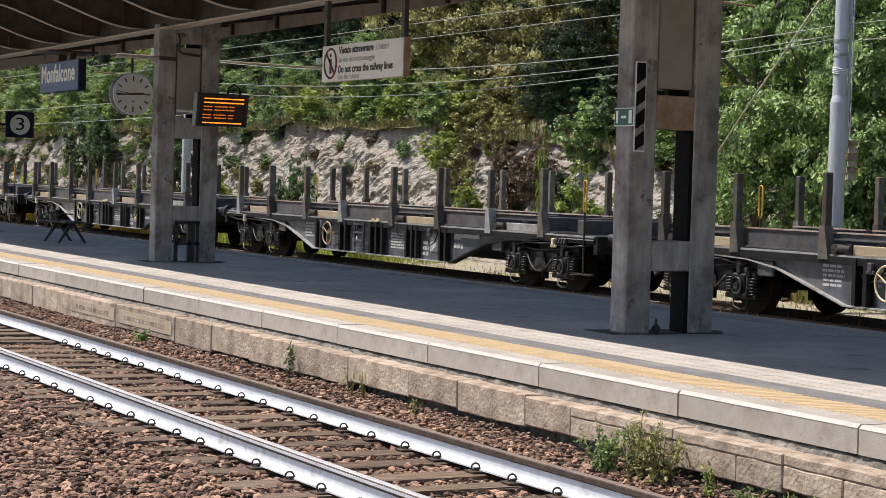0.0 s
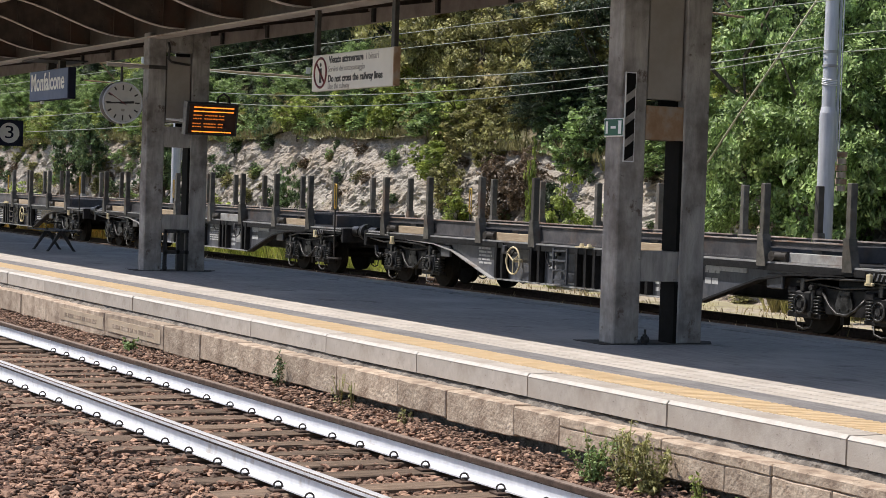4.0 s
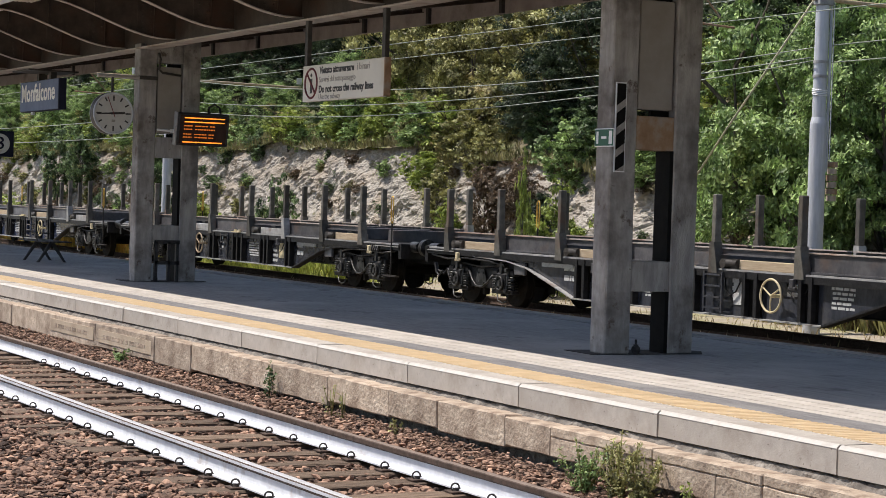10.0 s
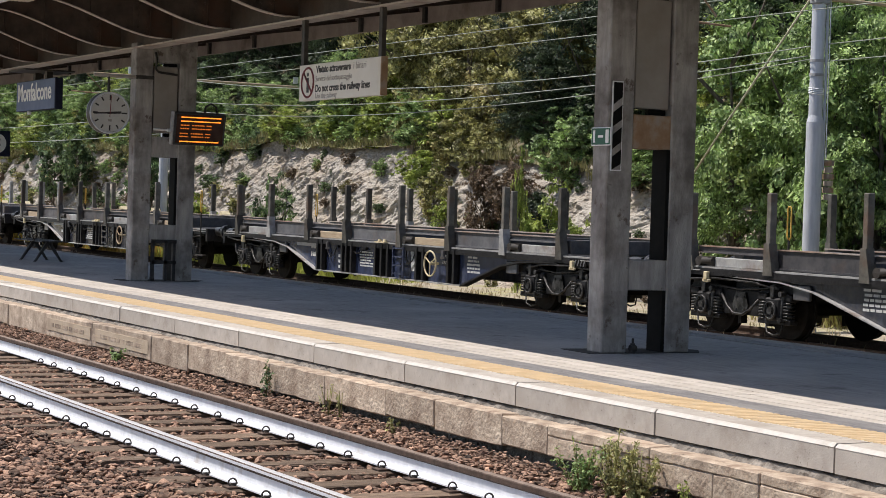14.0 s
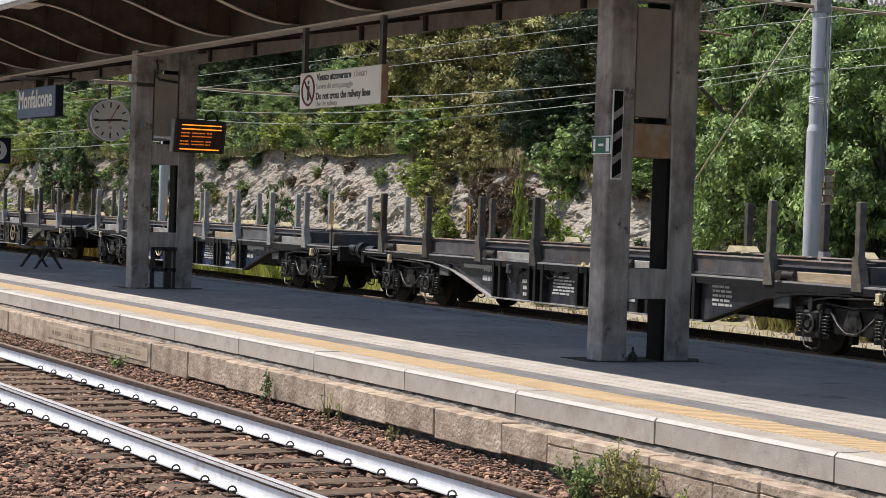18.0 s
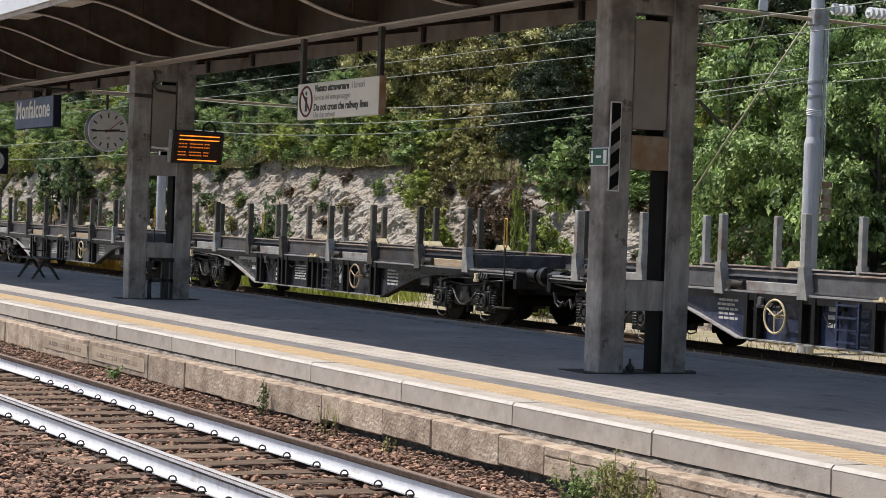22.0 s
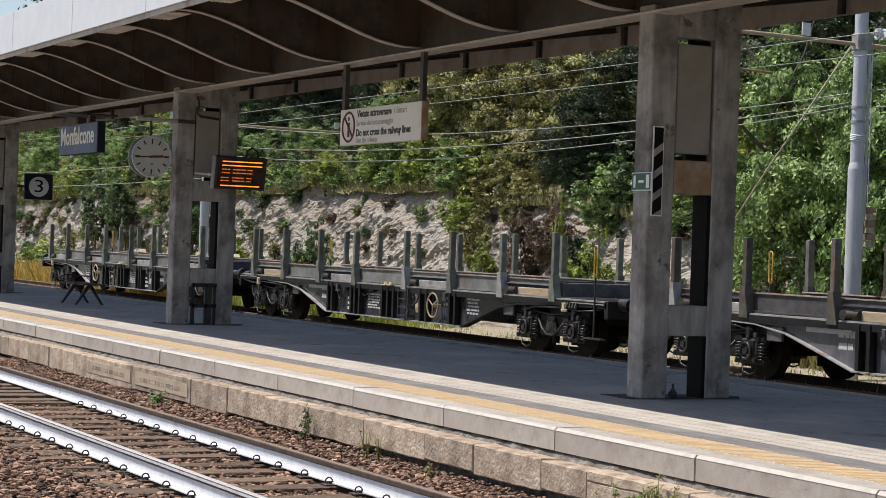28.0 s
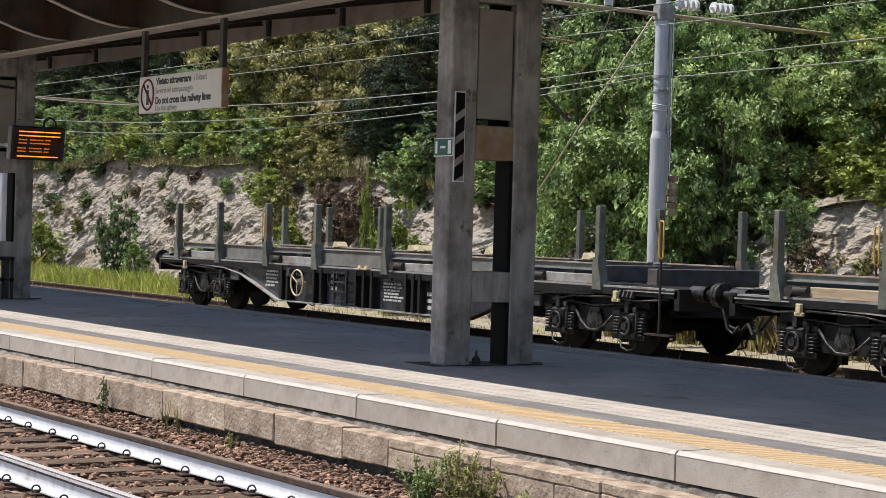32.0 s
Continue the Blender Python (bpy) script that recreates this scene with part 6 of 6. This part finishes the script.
# the large olive tree, and the trees in front of the low rock
for xx, yy, zz, j, k, s, label in ((-50.8, 19.2, 2.4, 2, 1, (1.25, 1.2, 1.35), "large olive-brown tree at the edge of the rock cutting"),
                                   (-48.0, 19.9, 2.4, 2, 4, (1.0, 1.0, 1.25), "olive-brown tree with bare twigs at the rock edge"),
                                   (-45.6, 19.0, 2.0, 2, 6, (1.0, 0.95, 1.1), "olive-brown tree leaning over the rock"),
                                   (-53.0, 18.7, 2.9, 3, 3, (0.80, 0.7, 1.05), "yellow-green tree at the rock edge"),
                                   (-51.4, 18.5, 3.0, 2, 5, (0.85, 0.7, 1.0), "olive tree at the rock edge"),
                                   (-48.6, 18.5, 2.9, 2, 0, (0.9, 0.7, 1.0), "olive tree at the rock edge"),
                                   (-43.0, 19.4, 1.4, 5, 2, (0.95, 0.9, 1.15), "tree above the rocks, leaves coloured for deep shade"),
                                   (-33.0, 16.6, -0.3, 0, 3, (1.0, 0.9, 1.25), "tall bright green tree beside the mast"),
                                   (-30.5, 16.9, -0.3, 0, 5, (1.0, 0.9, 1.3), "tall green tree beside the mast"),
                                   (-28.9, 16.8, -0.2, 0, 0, (0.8, 0.8, 1.2), "green tree behind the goods track"),
                                   (-26.0, 18.2, 2.5, 0, 6, (0.75, 0.8, 0.78), "green tree above the rocks"),
                                   (-23.6, 18.4, 2.6, 0, 2, (0.85, 0.9, 0.8), "green tree above the rocks"),
                                   (-21.0, 18.2, 2.8, 1, 1, (1.0, 0.9, 1.0), "dark green tree above the rocks")):
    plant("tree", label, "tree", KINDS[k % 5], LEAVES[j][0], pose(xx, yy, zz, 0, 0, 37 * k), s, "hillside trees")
for xx, yy, zz, mtl, k, s, label in ((-37.75, 14.8, -0.62, M_LEAFY, 0, (0.85, 0.8, 1.35), "bright yellow-green bush in front of the rock"),
                                     (-36.7, 14.8, -0.62, M_LEAFY, 1, (0.7, 0.7, 1.0), "bright yellow-green bush in front of the rock"),
                                     (-39.2, 14.9, -0.6, M_LEAFY, 2, (0.28, 0.28, 1.75), "thin green sapling in front of the rock"),
                                     (-40.6, 16.9, 1.9, M_LEAF, 3, (1.0, 1.0, 0.9), "bright green bush on the rock"),
                                     (-54.6, 15.2, -0.62, M_LEAFD, 3, (0.8, 0.75, 1.45), "dark straggling shrub in front of the rock"),
                                     (-53.5, 15.3, -0.62, M_LEAF, 2, (0.6, 0.6, 0.8), "low green shrub in front of the rock"),
                                     (-61.0, 15.2, -0.62, M_LEAFY, 2, (1.0, 1.0, 1.1), "yellow-green shrub at the foot of the rock"),
                                     (-29.2, 15.6, -0.6, M_LEAF, 1, (1.2, 1.0, 1.9), "green bush at the foot of the rocks"),
                                     (-19.5, 15.6, 0.5, M_LEAF, 2, (1.3, 0.9, 1.5), "green bush on the rocks"),
                                     (-42.4, 16.4, 1.2, M_LEAFB, 0, (0.7, 0.6, 0.6), "dry brown bush in the shade of the rock"),
                                     (-47.2, 16.4, 1.7, M_LEAFY, 1, (1.0, 0.6, 0.7), "olive-green creeper hanging over the rock"),
                                     (-46.0, 16.2, 1.0, M_LEAFO, 0, (0.9, 0.6, 0.8), "olive-green creeper hanging over the rock"),
                                     (-45.0, 16.0, 0.2, M_LEAFY, 2, (0.8, 0.6, 0.7), "olive-green creeper low on the rock"),
                                     (-24.6, 15.3, -0.6, M_LEAFO, 1, (0.6, 0.6, 0.9), "olive bush at the foot of the rocks"),
                                     (-23.2, 15.4, -0.5, M_LEAFB, 2, (0.7, 0.6, 0.8), "reddish bush at the foot of the rocks"),
                                     (-22.3, 15.9, 0.8, M_LEAFB, 3, (0.7, 0.6, 0.7), "reddish dry bush on the rocks"),
                                     (-21.4, 15.2, -0.5, M_LEAFO, 0, (1.0, 0.8, 1.1), "olive bush at the foot of the rocks"),
                                     (-20.6, 15.9, 1.1, M_LEAF, 1, (0.8, 0.7, 0.7), "green creeper on the rocks"),
                                     (-18.2, 15.6, 0.2, M_LEAF, 2, (1.1, 0.8, 1.1), "green bush on the rocks"),
                                     (-25.9, 15.8, 0.9, M_LEAF, 3, (0.6, 0.5, 0.7), "green creeper on the rocks"),
                                     (-25.2, 15.6, 0.3, M_LEAFB, 0, (0.5, 0.5, 0.6), "reddish dry brush on the rocks"),
                                     (-22.9, 15.5, 0.1, M_LEAFO, 3, (0.8, 0.6, 0.8), "olive brush on the rocks"),
                                     (-43.1, 16.0, 0.5, M_LEAFB, 2, (0.8, 0.6, 1.0), "bare brown twigs in front of the rock"),
                                     (-41.6, 16.1, 0.9, M_LEAFB, 3, (0.9, 0.6, 0.9), "bare brown twigs on the rock"),
                                     (-40.3, 16.0, 0.3, M_LEAFSHADE, 1, (0.7, 0.6, 0.9), "ivy on the rock in shade-darkened green"),
                                     (-43.6, 16.4, 1.6, M_LEAFB, 1, (0.6, 0.5, 0.5), "dry brown twigs on the rock"),
                                     (-45.0, 16.9, 2.0, M_LEAFO, 3, (0.8, 0.7, 0.8), "olive creeper on the rock"),
                                     (-47.9, 17.0, 2.3, M_LEAFO, 2, (0.6, 0.6, 0.7), "olive creeper on the rock"),
                                     (-79.5, 15.8, 1.2, M_LEAFD, 0, (1.5, 0.9, 1.5), "dark ivy hanging down the rock"),
                                     (-77.0, 16.0, 1.6, M_LEAFD, 2, (1.3, 0.9, 1.3), "dark ivy hanging down the rock"),
                                     (-71.5, 14.9, -0.65, M_LEAF, 1, (1.5, 0.9, 0.9), "low green bush at the foot of the rock"),
                                     (-84.0, 14.9, -0.65, M_LEAFY, 3, (1.8, 0.9, 1.0), "yellow-green bush at the foot of the rock"),
                                     (-66.0, 15.3, 0.4, M_LEAFD, 1, (1.3, 1.0, 1.6), "dark ivy-like shrub on the rock")):
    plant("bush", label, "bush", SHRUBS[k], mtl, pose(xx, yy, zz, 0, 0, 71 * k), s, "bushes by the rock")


def blades(name, n, x0, x1, y0, y1, z, h, material, label, seed, width=0.012, ground=None):
    """Upright grass blades, one joined mesh."""
    r = np.random.RandomState(seed)
    x, y = r.uniform(x0, x1, n), r.uniform(y0, y1, n)
    keep = np.sin(x * 1.7 + 2 * np.sin(y * 1.3)) + r.uniform(-1.2, 1.2, n) > -0.6
    x, y = x[keep], y[keep]
    n = len(x)
    a, hh = r.uniform(0, 6.283, n), h * r.uniform(0.35, 1.15, n)
    dx, dy = np.cos(a) * width, np.sin(a) * width
    lx, ly = r.normal(size=n) * hh * 0.28, r.normal(size=n) * hh * 0.28
    z = np.full(n, z) if ground is None else np.array([ground(p, q) - 0.05 for p, q in zip(x, y)])
    v = np.stack([np.stack([x - dx, y - dy, z], 1), np.stack([x + dx, y + dy, z], 1),
                  np.stack([x + dx * 0.7 + lx * 0.4, y + dy * 0.7 + ly * 0.4, z + hh * 0.6], 1), np.stack([x + lx, y + ly, z + hh], 1)], 1)
    return tagged(new(name, fast_mesh(name, v.reshape(-1, 3), np.arange(4 * n).reshape(n, 4), material)), label, "grass", kind="stuff")


blades("tall_dry_grass", 22000, -110, -44, 13.3, 15.3, -0.68, 0.55, M_GRASS, "tall dry yellow grass beside the goods track", 2)
blades("golden_grass", 16000, -115, -60, 13.1, 14.8, -0.68, 0.85, M_GOLD, "tall golden dry grass beside the goods track", 24, 0.014)
blades("rock_edge_grass", 20000, -100, -38, 16.6, 18.6, 0.0, 0.26, M_GRASSB, "dry grass hanging over the rock's edge", 21, 0.015, slope)
blades("dry_grass", 2500, -44, -16, 13.4, 15.4, -0.70, 0.15, M_STALK, "sparse dry grass at the foot of the rock", 12)
blades("red_brush", 7000, -29, -14, 14.8, 16.2, -0.6, 1.0, M_LEAFB, "reddish dry stalks at the foot of the rock", 23, 0.02)
blades("brush", 6000, -30, -14, 14.7, 15.9, -0.66, 0.9, M_LEAFO, "brown-green brush at the foot of the rock", 13, 0.02)
blades("track_weeds", 2600, -75, -12, 10.1, 10.9, -0.77, 0.26, M_STALK, "dry weeds along the near rail of the goods track", 3)
blades("track_weeds_inner", 400, -75, -16, 11.1, 12.4, -0.74, 0.20, M_STALK, "dry weeds between the goods rails", 4)
weed(-11.85, -0.42, -0.64, 0.42, 0.30, 15, 800, M_LEAF, 1, "dark green leafy weed growing at the foot of the wall", 0.017)
weed(-11.45, -0.40, -0.63, 0.50, 0.26, 17, 950, M_LEAFO, 2, "tall bushy green weed at the foot of the wall", 0.017)
weed(-11.15, -0.38, -0.63, 0.40, 0.20, 15, 650, M_LEAFO, 3, "olive bushy weed at the foot of the wall", 0.02)
weed(-18.03, -0.28, -0.60, 0.44, 0.06, 4, 150, M_LEAFD, 4, "single tall green weed against the wall", 0.02)
weed(-16.48, -0.30, -0.60, 0.32, 0.14, 6, 20, M_LEAFO, 5, "dry leafless twigs against the wall")
weed(-16.2, -0.30, -0.60, 0.30, 0.12, 5, 16, M_LEAFO, 6, "dry leafless twigs against the wall")
weed(-22.55, -0.36, -0.62, 0.16, 0.22, 9, 170, M_LEAF, 7, "low green weed on the ballast", 0.03)
weed(-15.15, -0.30, -0.60, 0.16, 0.10, 5, 50, M_LEAFO, 8, "small dry weed on the ballast")
weed(-10.62, -0.35, -0.62, 0.26, 0.10, 7, 150, M_LEAFY, 9, "yellow-green weed at the wall")
weed(-10.2, -0.36, -0.62, 0.14, 0.22, 8, 170, M_LEAF, 10, "low green weed at the wall", 0.017)
weed(-9.7, -0.36, -0.62, 0.18, 0.18, 8, 120, M_LEAF, 11, "low green weed at the wall", 0.017)
# undergrowth along the upper edge of the rock
rng = random.Random(77)
x = -112.0
while x < -18:
    y = (16.9 if -56 < x < -46 else 17.15) + rng.uniform(-0.1, 1.4)
    mtl = rng.choices((M_LEAF, M_LEAFD, M_LEAFO, M_LEAFY), (6, 1, 1, 4))[0]
    # scrub in the hollow is darkened by leaf colour as well
    if -47.5 < x < -39.6:
        mtl = M_LEAFD if x > -43.5 else M_LEAFO
    s = rng.uniform(0.6, 1.15)
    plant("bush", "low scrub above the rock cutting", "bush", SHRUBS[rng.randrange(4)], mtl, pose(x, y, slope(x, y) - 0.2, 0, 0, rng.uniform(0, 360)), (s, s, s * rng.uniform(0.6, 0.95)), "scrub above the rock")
    x += rng.uniform(0.5, 1.2) * (2.2 if -46.5 < x < -39 else 1.0)

# tufts growing on ledges of the rock
rng = random.Random(31)
for _ in range(230):
    x = rng.uniform(-100, -24)
    v = rng.uniform(0.05, 0.95)
    z = -0.75 + (rock_top(x) + 0.75) * v
    s = rng.uniform(0.12, 0.40) * (1.5 if x < -62 else 1.0)
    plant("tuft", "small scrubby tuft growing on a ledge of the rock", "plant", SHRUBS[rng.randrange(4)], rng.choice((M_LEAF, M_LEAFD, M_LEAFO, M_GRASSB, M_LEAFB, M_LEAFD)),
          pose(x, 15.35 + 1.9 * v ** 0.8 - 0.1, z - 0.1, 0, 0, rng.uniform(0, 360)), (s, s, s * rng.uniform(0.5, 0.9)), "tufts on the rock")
# ---- paving and wall pieces of the platform ----
rng = random.Random(9)
cop = []
for k in range(4):
    bm = bmesh.new()
    prism(bm, [(0.0, -0.185), (0.0, -0.02), (0.022, 0.0), (0.286, 0.0), (0.286, -0.185)], "x", 0.009, 1.980)
    me = to_mesh("coping_stone", bm, M_COPING)
    cop.append(me)
bm = bmesh.new()
prism(bm, [(-0.003, -0.022), (0.019, 0.002), (0.036, 0.003), (0.036, 0.001), (0.022, -0.004), (0.001, -0.024)], "x", 0.008, 1.981)
nosing = to_mesh("nosing", bm, M_NOSING)
CX0 = -25.465
for i in range(-20, 19):
    x = CX0 + 1.989 * i
    s = piece("coping_stone", cop[i % 4], platform, pose(x, rng.uniform(-0.004, 0.004), rng.uniform(-0.003, 0.0)))
    piece("nosing", nosing, s)
# yellow tactile tiles with raised bars
bm = bmesh.new()
box(bm, 0.002, 0.396, 0.290, 0.708, -0.03, 0.0)
tile = to_mesh("tactile_tile", bm, M_TILE)
bm = bmesh.new()
for j in range(5):
    x = 0.010 + j * 0.0796
    prism(bm, [(x, 0.0), (x + 0.054, 0.0), (x + 0.046, 0.007), (x + 0.008, 0.007)], "y", 0.298, 0.70)
bars_mesh = to_mesh("tactile_bars", bm, M_YELLOW)
for i in range(140):
    t_ob = piece("tactile_tile", tile, platform, pose(-46 + 0.3978 * i, 0, rng.uniform(-0.002, 0.001)))
    tagged(piece("tactile_bars", bars_mesh, t_ob), kind="stuff")
bm = bmesh.new()
for a, b in ((1.09, 1.21), (1.235, 1.41), (1.425, 1.59), (1.605, 1.768)):
    box(bm, 0.003, 0.994, a, b, -0.03, 0.0)
box(bm, 0.003, 0.994, 1.10, 1.76, -0.04, -0.012)
slab = to_mesh("paving_slab", bm, M_BANDSTONE)
for i in range(84):
    piece("paving_slab", slab, platform, pose(X0 + 0.9945 * i, 0, rng.uniform(-0.002, 0.001)))
# old wall of long stones, a ledge below the coping
JOINTS = [-46.5, -45.2, -43.6, -42.5, -41.0, -39.4, -38.2, -36.6, -35.3, -34.2, -32.7, -31.4, -30.3, -29.08, -27.90, -26.65, -23.95, -21.70, -20.5, -19.35, -18.14,
          -16.8, -15.48, -14.55, -13.40, -12.69, -11.3, -10.04, -8.8, -7.3, -6.1, -4.6, -3.2, -1.9, -0.4]


def wall_stone(x, w, z0, z1, out):
    bm = bmesh.new()
    box(bm, 0.004, w - 0.004, out, 0.02, z0, z1, 0.009)
    bmesh.ops.subdivide_edges(bm, edges=[e for e in bm.edges if abs(e.verts[0].co.x - e.verts[1].co.x) > 0.25], cuts=7)
    for v in bm.verts:
        v.co += Vector((0, 0.007 * noise.noise((x + v.co.x * 3, v.co.z * 6, 1)) + 0.005 * noise.noise((x + v.co.x * 11, v.co.z * 9, 4)), 0.012 * noise.noise((x + v.co.x * 4, v.co.y * 9, 2))))
    piece("wall_stone", to_mesh("wall_stone", bm, M_OLDSTONE), platform, pose(x, 0, 0))


for x, x_end in zip(JOINTS, JOINTS[1:]):
    w = x_end - x
    foot = -0.49 if x > -17.5 else -0.535      # the wall is undercut here: a dark gap above the ballast
    if x < -12.7:       # whole blocks
        wall_stone(x, w, foot + rng.uniform(-0.02, 0.02), -0.240 + rng.uniform(-0.006, 0.004), -0.198 + rng.uniform(-0.010, 0.008))
        continue
    wall_stone(x, w, -0.318, -0.240 + rng.uniform(-0.006, 0.004), -0.204 + rng.uniform(-0.006, 0.004))
    cut = rng.uniform(0.35, 0.65) * w
    wall_stone(x, cut, foot + rng.uniform(-0.02, 0.02), -0.320, -0.196 + rng.uniform(-0.009, 0.007))
    wall_stone(x + cut, w - cut, foot + rng.uniform(-0.02, 0.02), -0.320, -0.196 + rng.uniform(-0.009, 0.007))

motions()
